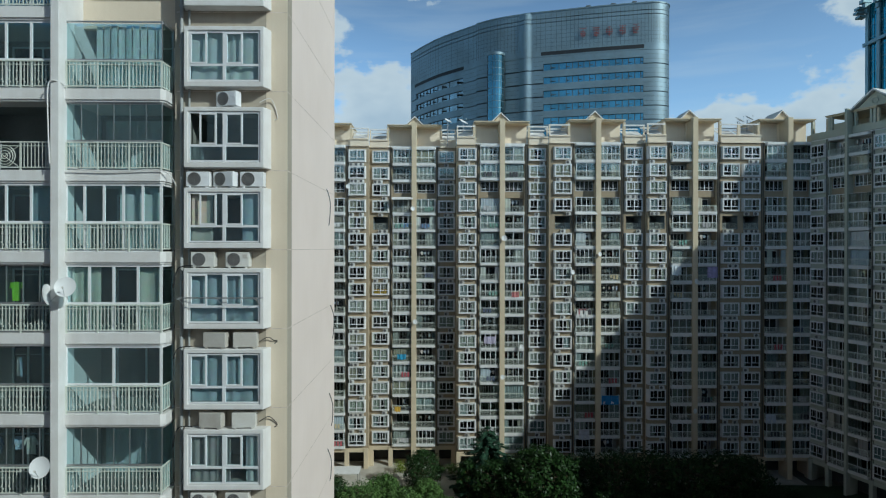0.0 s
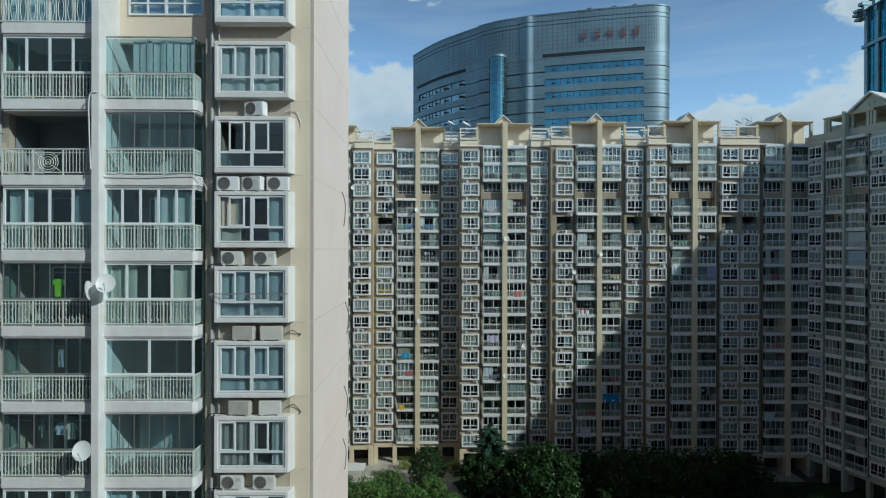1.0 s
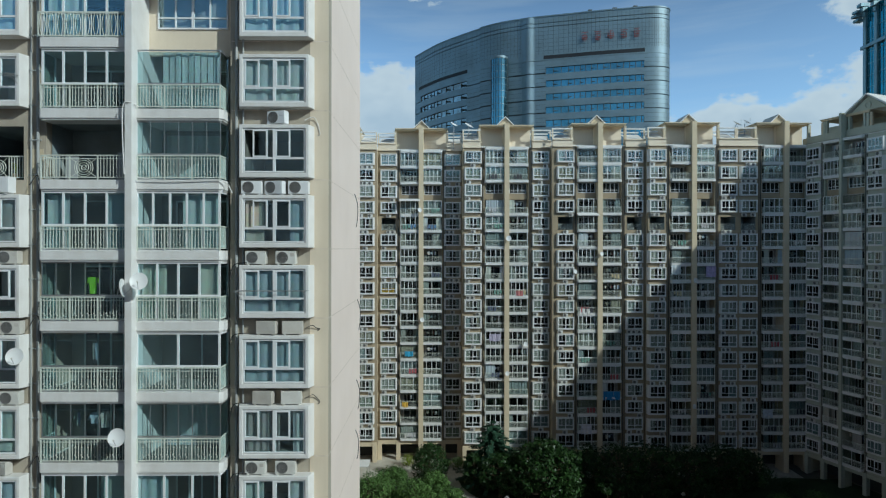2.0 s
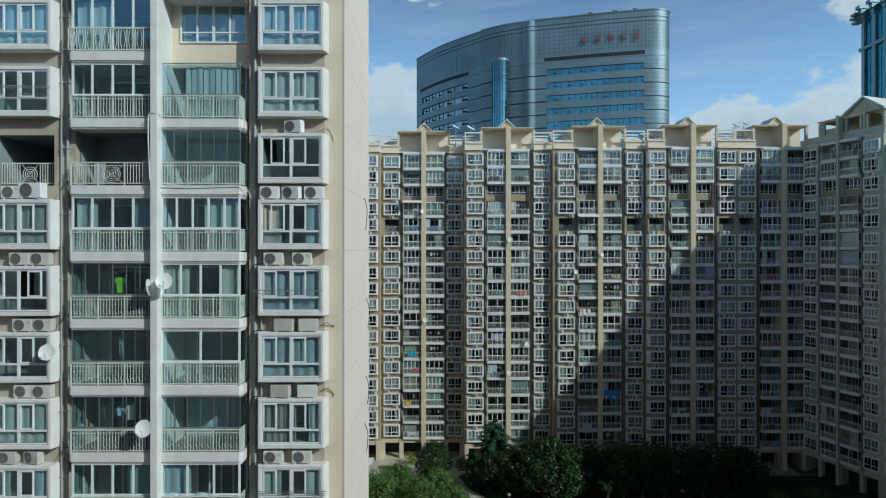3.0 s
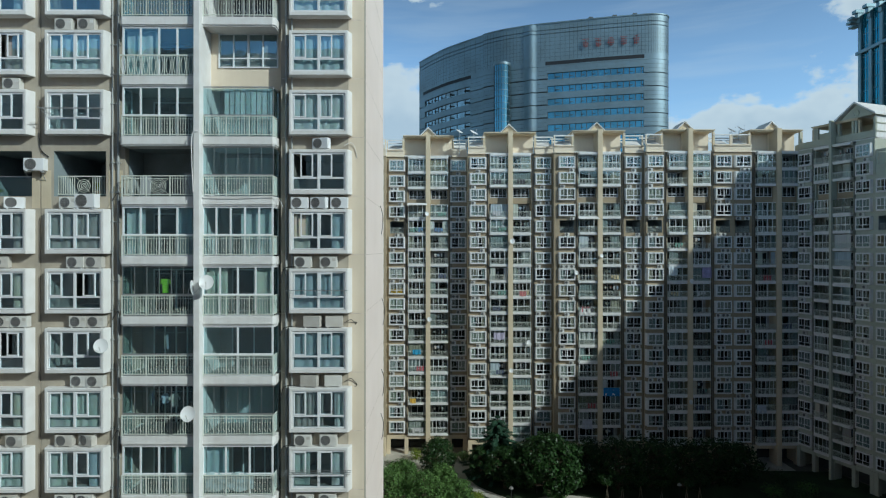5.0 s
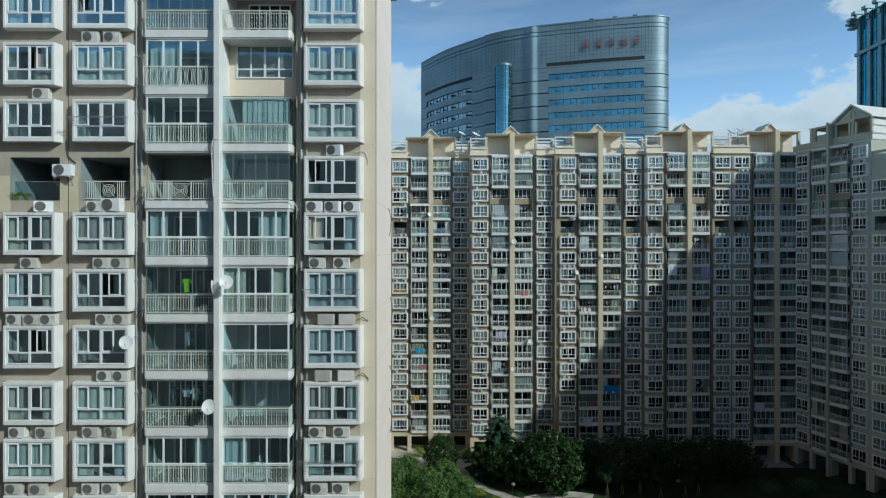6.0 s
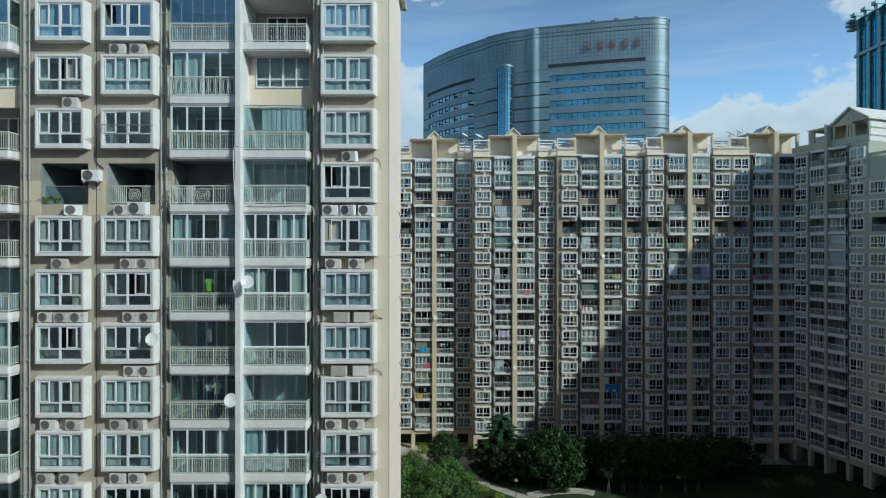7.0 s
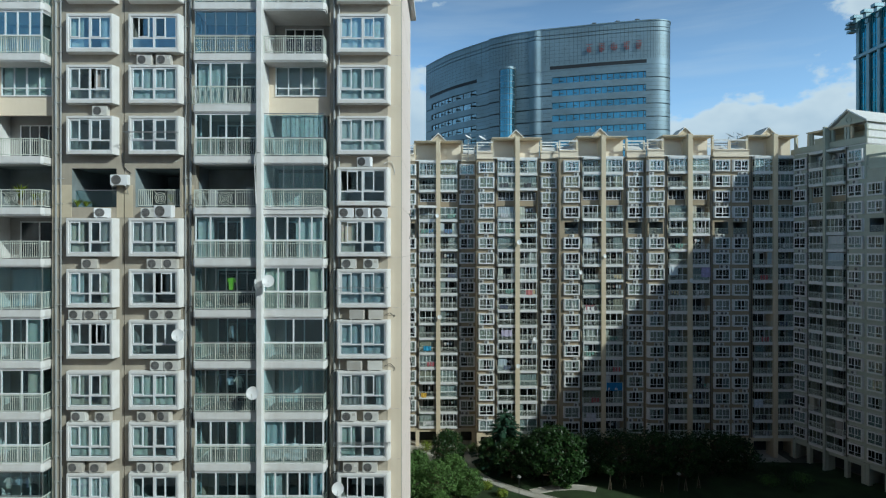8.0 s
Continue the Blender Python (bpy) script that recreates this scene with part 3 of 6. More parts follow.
def balcony(parent, s, x, z, rng, style=None, near=False):
    """style: (front or None, rail or None, curtain or None, clothes or None)"""
    if style is None:
        r = rng.random()
        front = rng.choice((0, 0, 1, 2, 2, 3, 4)) if r < 0.86 else None
        style = (front, rng.choice((0, 0, 0, 1)), rng.choice((None, None, None, 0, 1, 2, 3)), rng.choice((None, 0, 1, 2, 3)))
    front, rail, drape, washing = style
    ob = part("balcony", SLAB[s], parent, (x, 0, z - 0.085 if near else z))
    if near and s > 0:
        ob.scale = (0.975, 1, 1)
    if rail == 3:
        held = part("railing", SCROLL[s][0], ob)
        for i in range(10):
            for me in SCROLL[s][1]:
                part("baluster", me, held, ((0.36 + 0.36 * i) * s, 0, 0))
    elif rail is not None and near:
        for name, me in NEAR_RAILS[s][rail]:
            part(name, me, ob)
    elif rail is not None:
        part("railing", RAILS[s][rail], ob)
    if front is not None:
        part("balcony_window", FRONTS[s][front], ob)
        part("pane", PANES[s, near], ob)
    door = rng.randrange(2)
    if front is None and rail == 2:
        part("dark_recess", RECESS[s], ob)
    else:
        part("balcony_door", DOORS[s][door], ob)
    if drape is not None:
        for me in BAL_CURTAINS[s][drape]:
            part("blind_slat" if drape == 5 else "curtain", me, ob)
    if washing is not None:
        part("hung_washing", CLOTHES[s][washing], ob)
    return ob


SILL = 0.65


def recessed_window(parent, s, x, z, wall):
    """Two-storey flats have a sill wall and a wide window here in place of a balcony."""
    a, b = flip(s, 0.62, 3.55)
    bars = [(a, b, SILL, SILL + 0.07), (a, b, 2.32, 2.40), (a, b, SILL + 0.45, SILL + 0.51)]
    for i in range(5):
        q = a + (b - a) * i / 4
        t = 0.055 if i == 2 else 0.03
        bars.append((q - t, q + t, SILL, 2.40))
    k = Kit().lattice(bars, 0.04, 0.12)
    ob = part("wide_window", k.mesh("wide_window", FRAME), parent, (x, 0, z))
    part("pane", Kit().box(a, b, 0.075, 0.083, SILL + 0.07, 2.32).mesh("pane", GLASS if wall is CREAM else FARGLASS), ob)
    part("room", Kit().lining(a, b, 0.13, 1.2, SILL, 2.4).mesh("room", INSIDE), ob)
    if wall is CREAM:
        for me in curtain_sheet([(a + 0.06, b - 0.06)], SILL + 0.05, 2.36, 0.24, 3):
            part("curtain", me, ob)
    c, d = flip(s, 0.12, 3.82)
    # wall round the window, set back from the balcony fronts
    for x0, x1, z0, z1 in ((c, d, -0.45, SILL), (c, d, 2.40, STOREY - 0.45), (c, a, SILL, 2.40), (b, d, SILL, 2.40)):
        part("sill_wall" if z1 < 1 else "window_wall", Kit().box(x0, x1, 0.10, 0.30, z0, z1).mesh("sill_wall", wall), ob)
    return ob


def loggia(parent, x, z, glazed=False):
    """An open terrace in place of a projecting window, with a ring railing or a glass balustrade."""
    if glazed:
        ob = part("loggia", Kit().lining(-1.276, 1.276, -WALL_OUT + 0.004, 3.6, -0.03, 2.196).mesh("loggia", OPENROOM), parent, (x, 0, z))
        part("pane", Kit().box(-1.25, 1.25, -0.07, -0.058, 0.02, 0.96).mesh("pane", GREENGLASS), ob)
        part("top_rail", Kit().box(-1.27, 1.27, -0.09, -0.04, 0.96, 1.0).mesh("top_rail", METAL), ob)
        return ob
    bars = [(-1.27, 1.27, 0.97, 1.02), (-1.27, 1.27, 0.08, 0.12)]
    for i in range(23):
        q = -1.24 + 0.1127 * i
        if abs(q) > 0.36:
            bars.append((q - 0.011, q + 0.011, 0.12, 0.97))
    k = Kit().lattice(bars, -0.092, -0.066)
    for r in (0.12, 0.22, 0.32):
        k.ring(0, -0.078, 0.52, r, 0.016, 16)
    k.tube([(-0.36, -0.078, 0.14), (0.36, -0.078, 0.94)], 0.012, 4).tube([(-0.36, -0.078, 0.94), (0.36, -0.078, 0.14)], 0.012, 4)
    ob = part("loggia", Kit().lining(-1.276, 1.276, -WALL_OUT + 0.004, 3.6, -0.03, 2.196).mesh("loggia", OPENROOM), parent, (x, 0, z))
    part("railing", k.mesh("railing", RAIL), ob)
    return ob


def downpipe(parent, x, z0, z1, r=0.06, y=-0.47, mat=None):
    k = Kit().tube([(0, 0, z0), (0, 0, z1)], r, 8)
    z = z0 + 0.9
    while z < z1:
        k.box(-0.10, 0.10, 0.0, -y - WALL_OUT, z - 0.015, z + 0.015).box(-r - 0.012, r + 0.012, -r - 0.012, r + 0.012, z - 0.03, z + 0.03)
        z += 1.45
    return part("downpipe", k.mesh("downpipe", mat or PIPE), parent, (x, y, 0))


def apartment_unit(label, cx, y, left, right, floors, base, rng, near=False, turn=0.0, bays=(-6.0, 6.0), pillar=0.42, pillar_at=0.0, walls=None, pillar_mat=None, back=12.0, skip_top=(), loggias=(), detail=None, x_scale=1.0, roof=True, ground=True, bay_scale=1.0):
    """One stair of a block: wall plane at local y 0, pillar at local x 0, wall from x = left to right."""
    wall_mat, side_mat = walls
    ob = thing("apartment_building", cx, y, 0, label, "apartment building", "apartment blocks round the courtyard", turn=turn)
    if x_scale != 1.0:
        ob.scale = (x_scale, 1, 1)
    top = base + floors * STOREY
    has = {-1: any(b < 0 for b in bays), 1: any(b > 0 for b in bays)}
    edge = {-1: -3.84 if has[-1] else left, 1: 3.84 if has[1] else right}
    foot = base - 0.45 if ground else 0.0
    # wall strips that carry the projecting windows, with an opening for each
    for b in bays:
        s = 1 if b > 0 else -1
        x0, x1 = (edge[1], right) if s > 0 else (left, edge[-1])
        k = Kit()
        k.box(x0, b - 1.28, -WALL_OUT, 0.25, foot, top).box(b + 1.28, x1, -WALL_OUT, 0.25, foot, top)
        opening = [(base + f * STOREY + (-0.034 if (f, s) in loggias else 0.252), base + f * STOREY + (2.2 if (f, s) in loggias else 2.058)) for f in range(floors)]
        for z0, z1 in zip([foot] + [o[1] for o in opening], [o[0] for o in opening] + [top]):
            k.box(b - 1.28, b + 1.28, -WALL_OUT, 0.25, z0, z1)
        part("front_wall", k.mesh("front_wall", wall_mat), ob)
        # return walls beside the balcony recess
        part("recess_wall", Kit().box(edge[s] - 0.02, edge[s] + 0.02, 0.25, 1.3, foot, top).mesh("recess_wall", wall_mat), ob)
    part("back_wall", Kit().box(edge[-1], edge[1], 1.3, 1.5, foot, top).mesh("back_wall", BACKWALL), ob)
    part("side_wall", Kit().box(left, left + 0.25, 0.25, back, 0, top).mesh("side_wall", side_mat), ob)
    part("side_wall", Kit().box(right - 0.25, right, 0.25, back, 0, top).mesh("side_wall", side_mat), ob)
    part("rear_wall", Kit().box(left, right, back, back + 0.25, 0, top).mesh("rear_wall", side_mat), ob)
    part("roof", Kit().box(left, right, -0.0, back, top, top + 0.25).mesh("roof", WHITE), ob)
    # pillar between the balconies
    pk = Kit().box(pillar_at - pillar / 2, pillar_at + pillar / 2, -1.30, 1.3, 0, top + (0.6 if not roof else 4.06))
    part("pillar", pk.mesh("pillar", pillar_mat, bevel=0.02), ob)
    for f in range(floors):
        z = base + f * STOREY
        for b in bays:
            key = (f, 1 if b > 0 else -1)
            if key in loggias:
                loggia(ob, b, z, near and cx < -20)
            else:
                bay_window(ob, b, z, rng, near, (detail or {}).get(("bay", *key))).scale = (bay_scale, 1, 1)
        for s in (-1, 1):
            key = (f, s)
            if key in skip_top:
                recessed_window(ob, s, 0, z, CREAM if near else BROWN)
            else:
                balcony(ob, s, 0, z, rng, (detail or {}).get(("balcony", *key)), near)
    # slab above the top balconies
    for s in (-1, 1):
        part("balcony_roof", SLAB[s], ob, (0, 0, top))
        if has[s]:
            downpipe(ob, s * 4.12, 0, top, 0.06 if near else 0.075, mat=PIPE if near else DARKPIPE)
            downpipe(ob, s * 4.40, 0, top, 0.04 if near else 0.05, mat=PIPE if near else DARKPIPE)
    if ground:
        # arcade on the ground floor
        for x in (left + 0.4, -4.1, 0, 4.1, right - 0.4):
            if left < x < right:
                part("arcade_column", Kit().box(x - 0.35, x + 0.35, -0.6, 0.25, 0, base - 0.45).mesh("arcade_column", pillar_mat), ob)
        # back wall coloured near black in place of the arcade's shade
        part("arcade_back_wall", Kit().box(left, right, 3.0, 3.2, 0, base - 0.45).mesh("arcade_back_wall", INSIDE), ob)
        part("arcade_beam", Kit().box(left, right, -0.45, 3.0, base - 1.15, base - 0.46).mesh("arcade_beam", pillar_mat), ob)
    return ob, top


def roof_frame(ob, top, left, right, gable=True, tall=4.0, open_frame=False):
    """Set-back penthouse, beams on posts and a small gable over the pillar."""
    k = Kit().box(-4.6, -0.45, 1.9, 2.15, top + 0.25, top + tall - 0.25).box(0.45, 4.6, 1.9, 2.15, top + 0.25, top + tall - 0.25)
    k.box(-0.45, 0.45, 1.3, 2.15, top + 0.25, top + tall)
    k.box(-4.6, -4.35, 2.15, 7, top + 0.25, top + tall - 0.25).box(4.35, 4.6, 2.15, 7, top + 0.25, top + tall - 0.25)
    if open_frame:
        # open frame of posts and beams in place of walls
        k = Kit().box(-7.9, 7.9, -0.2, 0.05, top + 0.25, top + 1.35)
        for x in (-7.9, -4.4, -3.9, -0.9, 0.6, 3.4, 4.0, 7.5):
            k.box(x, x + 0.4, -0.2, 0.2, top + 1.35, top + tall - 0.38)
        k.box(-7.9, 7.9, 5.0, 5.3, top + 0.25, top + tall - 0.38)
        part("roof_wall", k.mesh("roof_wall", SHADEWALL), ob)
    else:
        part("penthouse_wall", k.mesh("penthouse_wall", CREAM), ob)
    part("cornice", Kit().box(-4.8, 4.8, -0.45, 7.2, top + tall - 0.16, top + tall).box(-4.65, 4.65, -0.3, 7.0, top + tall - 0.34, top + tall - 0.16).mesh("cornice", BUFF), ob)
    for x in (-4.9, 4.5):
        part("roof_post", Kit().box(x, x + 0.4, -0.05, 0.35, top + 0.25, top + tall - 0.38).mesh("roof_post", BUFF), ob)
    # parapets and beams over the projecting windows
    for x0, x1 in ((left, -4.6), (4.6, right)):
        if x1 - x0 < 0.8:
            continue
        part("parapet", Kit().box(x0, x1, -0.5, -0.15, top + 0.02, top + 1.3).box(x0, x1, -0.68, -0.5, top + 1.05, top + 1.3).box(x0, x1, -0.64, -0.5, top - 0.1, top + 0.12).mesh("parapet", CREAM), ob)
        for y0 in (-0.1, 3.2):
            part("roof_beam", Kit().box(x0, x1, y0, y0 + 0.25, top + 3.0, top + 3.22).mesh("roof_beam", WHITE), ob)
        part("roof_post", Kit().box(x0 + 0.02 if x0 < 0 else x1 - 0.24, x0 + 0.24 if x0 < 0 else x1 - 0.02, -0.09, 0.14, top + 1.3, top + 3.0).mesh("roof_post", CREAM), ob)
        part("skylight_slope", Kit().poly([(x0 + 0.3, 0.6, top + 1.5), (x1 - 0.2, 0.6, top + 1.5), (x1 - 0.2, 3.0, top + 2.7), (x0 + 0.3, 3.0, top + 2.7)]).poly([(x0 + 0.3, 0.6, top + 1.42), (x0 + 0.3, 3.0, top + 2.62), (x1 - 0.2, 3.0, top + 2.62), (x1 - 0.2, 0.6, top + 1.42)]).mesh("skylight_slope", WHITE), ob)
    if gable:
        g = Kit()
        w, h, y0, y1 = 1.8, 1.8, 1.0, 5.5
        z = top + tall
        for s in (-1, 1):
            plan = [(s * w, z - 0.06), (s * w, z + 0.10), (0, z + h + 0.05), (0, z + h - 0.16)]
            n = len(g.v)
            g.v += [(x, y0, q) for x, q in plan] + [(x, y1, q) for x, q in plan]
            for i in range(4):
                j = (i + 1) % 4
                g.f.append((n + i, n + j, n + 4 + j, n + 4 + i))
                g.s.append(0)
            g.f += [(n, n + 1, n + 2, n + 3), (n + 7, n + 6, n + 5, n + 4)]
            g.s += [0, 0]
        g.poly([(-w * 0.86, 1.35, z), (w * 0.86, 1.35, z), (0, 1.35, z + h * 0.86)], 1).box(-0.28, 0.28, 1.2, 1.34, z, z + 0.55, 1)
        part("gable_roof", g.mesh("gable_roof", WHITE, BUFF), ob)


def big_gable(ob, top):
    """Pitched roof over the end of the wing: a gable front with an opening, white slopes and a lit end wall."""
    z, x0, x1, h = top + 3.8, 1.0, 7.9, 2.3
    mid = (x0 + x1) / 2
    k = Kit()
    for a, b in ((x0 - 0.5, mid), (x1 + 0.5, mid)):
        zs = (z - 0.1, z + h)
        n = len(k.v)
        k.v += [(a, -0.9, zs[0]), (b, -0.9, zs[1]), (b, -0.9, zs[1] + 0.28), (a, -0.9, zs[0] + 0.28), (a, 9.0, zs[0]), (b, 9.0, zs[1]), (b, 9.0, zs[1] + 0.28), (a, 9.0, zs[0] + 0.28)]
        k.f += [tuple(n + i for i in q) for q in ((0, 1, 2, 3), (7, 6, 5, 4), (3, 2, 6, 7), (1, 0, 4, 5), (0, 3, 7, 4), (2, 1, 5, 6))]
        k.s += [0] * 6
    part("gable_roof", k.mesh("gable_roof", WHITE), ob)
    w = Kit().poly([(x0 + 0.2, -0.3, z), (x1 - 0.2, -0.3, z), (mid, -0.3, z + h - 0.15)]).poly([(x0 + 0.2, -0.1, z), (mid, -0.1, z + h - 0.15), (x1 - 0.2, -0.1, z)])
    w.ring(mid, -0.32, z + 0.75, 0.5, 0.09, 16)
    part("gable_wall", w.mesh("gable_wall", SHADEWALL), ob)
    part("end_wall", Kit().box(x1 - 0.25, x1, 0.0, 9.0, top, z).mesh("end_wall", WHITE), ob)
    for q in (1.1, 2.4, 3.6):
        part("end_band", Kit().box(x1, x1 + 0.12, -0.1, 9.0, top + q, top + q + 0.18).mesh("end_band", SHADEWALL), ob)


# ---- the ground ----
def ground_material(name, a, b, scale, rough=0.95):
    return surface(name, tuple((p + q) / 2 for p, q in zip(a, b)), rough, spread=0.4, scale=scale, fine=6.0, bump=0.5)


LAWN = ground_material("lawn_grass", (0.016, 0.036, 0.010), (0.036, 0.064, 0.016), 0.3)
PAVING = surface("pale_paving", (0.46, 0.44, 0.385), 0.9, spread=0.18, scale=0.5, bump=0.3)
CITY = surface("far_ground", (0.14, 0.14, 0.12), 0.95, spread=0.4, scale=0.02, fine=0.5, bump=0)

ground = new("ground", Kit().box(-2500, 2500, -2500, 2500, -0.5, 0.0).mesh("ground", CITY))
tagged(ground, "grey city ground that reaches the horizon", "ground", kind="structure")
lawn = new("lawn", Kit().prism([(-40, 20), (90, 20), (72, 72), (-40, 76)], -0.05, 0.03).mesh("lawn", LAWN))
tagged(lawn, "shaded courtyard lawn between the apartment blocks", "lawn", kind="structure")

# ---- the near tower ----
NEAR_BASE = 3.63
rng = random.Random(7)
# balcony looks by storey: glazing, rail, curtain, washing
NEAR_LOOK = {
    ("balcony", 17, 1): (0, 0, None, None), ("balcony", 16, 1): (None, 0, None, None), ("balcony", 14, 1): (5, 0, 5, None), ("balcony", 13, 1): (2, 0, 4, None),
    ("balcony", 12, 1): (3, 0, 3, None), ("balcony", 11, 1): (0, 0, 6, None), ("balcony", 10, 1): (1, 0, None, None), ("balcony", 9, 1): (2, 0, 4, None),
    ("balcony", 8, 1): (4, 0, 0, None), ("balcony", 7, 1): (3, 0, 1, None), ("balcony", 17, -1): (2, 1, 4, None), ("balcony", 16, -1): (2, 0, 4, None),
    ("balcony", 15, -1): (0, 3, 3, None), ("balcony", 14, -1): (0, 0, None, None), ("balcony", 13, -1): (None, 2, None, None), ("balcony", 12, -1): (0, 0, 1, None),
    ("balcony", 11, -1): (2, 0, None, 2), ("balcony", 10, -1): (5, 0, None, 0), ("balcony", 9, -1): (2, 0, None, 3), ("balcony", 8, -1): (0, 0, 0, None), ("balcony", 7, -1): (4, 0, None, None),
    ("bay", 13, 1): (1, 5), ("bay", 12, 1): (1, 1), ("bay", 14, 1): (0, 0), ("bay", 15, 1): (0, 0), ("bay", 16, 1): (0, 0), ("bay", 11, 1): (0, 0), ("bay", 10, 1): (0, 0), ("bay", 9, 1): (0, 4),
    ("bay", 8, 1): (0, 1), ("bay", 11, -1): (2, 5), ("bay", 10, -1): (0, 5), ("bay", 9, -1): (0, 0), ("bay", 8, -1): (0, 1), ("bay", 12, -1): (0, 0),
}
SECOND_LOOK = {
    ("balcony", 17, 1): (3, 0, 4, None), ("balcony", 16, 1): (3, 0, 4, None), ("balcony", 14, 1): (None, 1, None, None), ("balcony", 13, 1): (None, 2, None, None), ("balcony", 12, 1): (None, 1, None, None),
    ("balcony", 11, 1): (5, 1, 4, None), ("balcony", 10, 1): (0, 1, 1, None), ("balcony", 9, 1): (4, 1, 1, None), ("balcony", 8, 1): (3, 0, None, 0), ("balcony", 7, 1): (5, 0, None, 1),
}
tower, near_top = apartment_unit("tall cream apartment tower with white balconies and projecting windows", -7.95, 1.05, -7.95, 7.95, 18, NEAR_BASE, rng, near=True,
                                 bays=(-6.05, 5.785), pillar=0.31, pillar_at=0.055, walls=(TAUPE, PALE), pillar_mat=WHITE, back=9.2, skip_top={(15, 1)}, loggias={(13, -1)}, roof=False, detail=NEAR_LOOK)
second, _ = apartment_unit("tall apartment tower unit with white balconies and projecting windows", -23.9, 1.05, -7.95, 7.95, 18, NEAR_BASE, rng, near=True,
                           bays=(-6.0, 6.26), bay_scale=0.92, pillar=0.31, pillar_at=0.055, walls=(TAUPE, PALE), pillar_mat=WHITE, back=9.2, skip_top={(15, 1)}, loggias={(13, 1)}, roof=False, detail=SECOND_LOOK)
part("corner_wall", Kit().box(7.17, 7.95, -WALL_OUT - 0.012, -WALL_OUT, 0, near_top).mesh("corner_wall", CREAM), tower)
# plaster joints at each floor, round the corner and along the end wall
JOINT = surface("dark_plaster_joint", (0.64, 0.565, 0.50), 0.9, spread=0.3, scale=3.0, bump=0)
for f in range(19):
    z = NEAR_BASE + f * STOREY - 0.02
    part("plaster_joint", Kit().box(3.9, 7.955, -WALL_OUT - 0.016, -WALL_OUT - 0.012, z, z + 0.025).box(7.95, 7.954, -WALL_OUT - 0.016, 9.2, z, z + 0.025).mesh("plaster_joint", JOINT), tower)
# thin panels round the open storey, paler and more tan than the wall
TAN = surface("patchy_tan_panel", (0.60, 0.53, 0.39), 0.85, spread=0.16, scale=0.9, streaks=0.5)
for unit, x0, x1 in ((tower, -7.94, -7.46), (tower, -4.64, -3.95), (second, 7.55, 7.94), (second, 3.86, 4.97)):
    part("tan_wall", Kit().box(x0, x1, -WALL_OUT - 0.012, -WALL_OUT, NEAR_BASE + 13 * STOREY - 0.62, NEAR_BASE + 13 * STOREY + 1.25).mesh("tan_wall", TAN), unit)
part("eave", Kit().box(-8.2, 8.35, -0.5, 9.9, near_top + 0.25, near_top + 0.55).mesh("eave", WHITE), tower)

# ---- the far blocks ----
FAR_BASE = 4.03
rng = random.Random(21)
FAR = (
    (-14.1, 79.8, -7.9, 7.85, (-6.0, 5.85)),
    (1.63, 81.0, -7.88, 7.37, (-5.9, 5.7)),
    (16.74, 77.8, -7.74, 7.96, (-5.9, 6.05)),
    (32.7, 76.3, -8.14, 8.15, (-5.86, 6.16)),
    (48.52, 75.2, -7.64, 7.82, (-6.08, 6.18)),
    (64.4, 75.2, -8.05, 4.1, (-6.2,)),
)
for cx, front, left, right, bays in FAR:
    logs = {(13, s) for s in (-1, 1)} if cx > 30 else ({(13, -1)} if cx < 5 else set())
    ob, top = apartment_unit("long beige apartment block with white framed windows and balconies", cx, front + 0.65, left, right, 18, FAR_BASE, rng,
                             bays=bays, pillar=0.85, walls=(BROWN, BUFF), pillar_mat=BUFF, skip_top={(15, -1), (15, 1)}, loggias=logs)
    roof_frame(ob, top, left, right)
    if len(bays) == 1:
        part("corner_pier", Kit().box(right - 0.1, right + 0.75, -0.9, 0.8, 0, top + 1.3).mesh("corner_pier", SHADEWALL), ob)

WING_TURN = -70.7
wing_x, wing_y = 68.3, 75.2
ex, ey = math.cos(radians(WING_TURN)), math.sin(radians(WING_TURN))
q = 7.9 * 0.84
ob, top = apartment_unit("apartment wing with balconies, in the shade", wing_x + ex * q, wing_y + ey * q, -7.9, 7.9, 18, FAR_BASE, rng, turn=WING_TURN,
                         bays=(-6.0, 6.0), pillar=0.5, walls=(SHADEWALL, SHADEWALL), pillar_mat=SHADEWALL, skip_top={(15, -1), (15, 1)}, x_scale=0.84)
roof_frame(ob, top, -4.9, 4.9, tall=3.8, open_frame=True, gable=False)
big_gable(ob, top)
q = 15.8 * 0.84 + 7.9 * 0.9
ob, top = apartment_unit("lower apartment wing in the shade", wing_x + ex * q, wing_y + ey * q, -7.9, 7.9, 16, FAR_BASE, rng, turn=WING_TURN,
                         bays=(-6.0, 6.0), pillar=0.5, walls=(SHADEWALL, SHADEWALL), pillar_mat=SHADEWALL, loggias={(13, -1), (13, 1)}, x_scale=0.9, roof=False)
part("parapet", Kit().box(-7.9, 7.9, -0.2, 0.05, top, top + 1.6).box(-7.9, 7.9, -0.2, 0.1, top + 3.6, top + 4.0).mesh("parapet", SHADEWALL), ob)
for x in (-7.9, -4.2, -0.2, 3.8, 7.5):
    part("roof_post", Kit().box(x, x + 0.4, -0.2, 0.1, top + 1.6, top + 3.6).mesh("roof_post", SHADEWALL), ob)
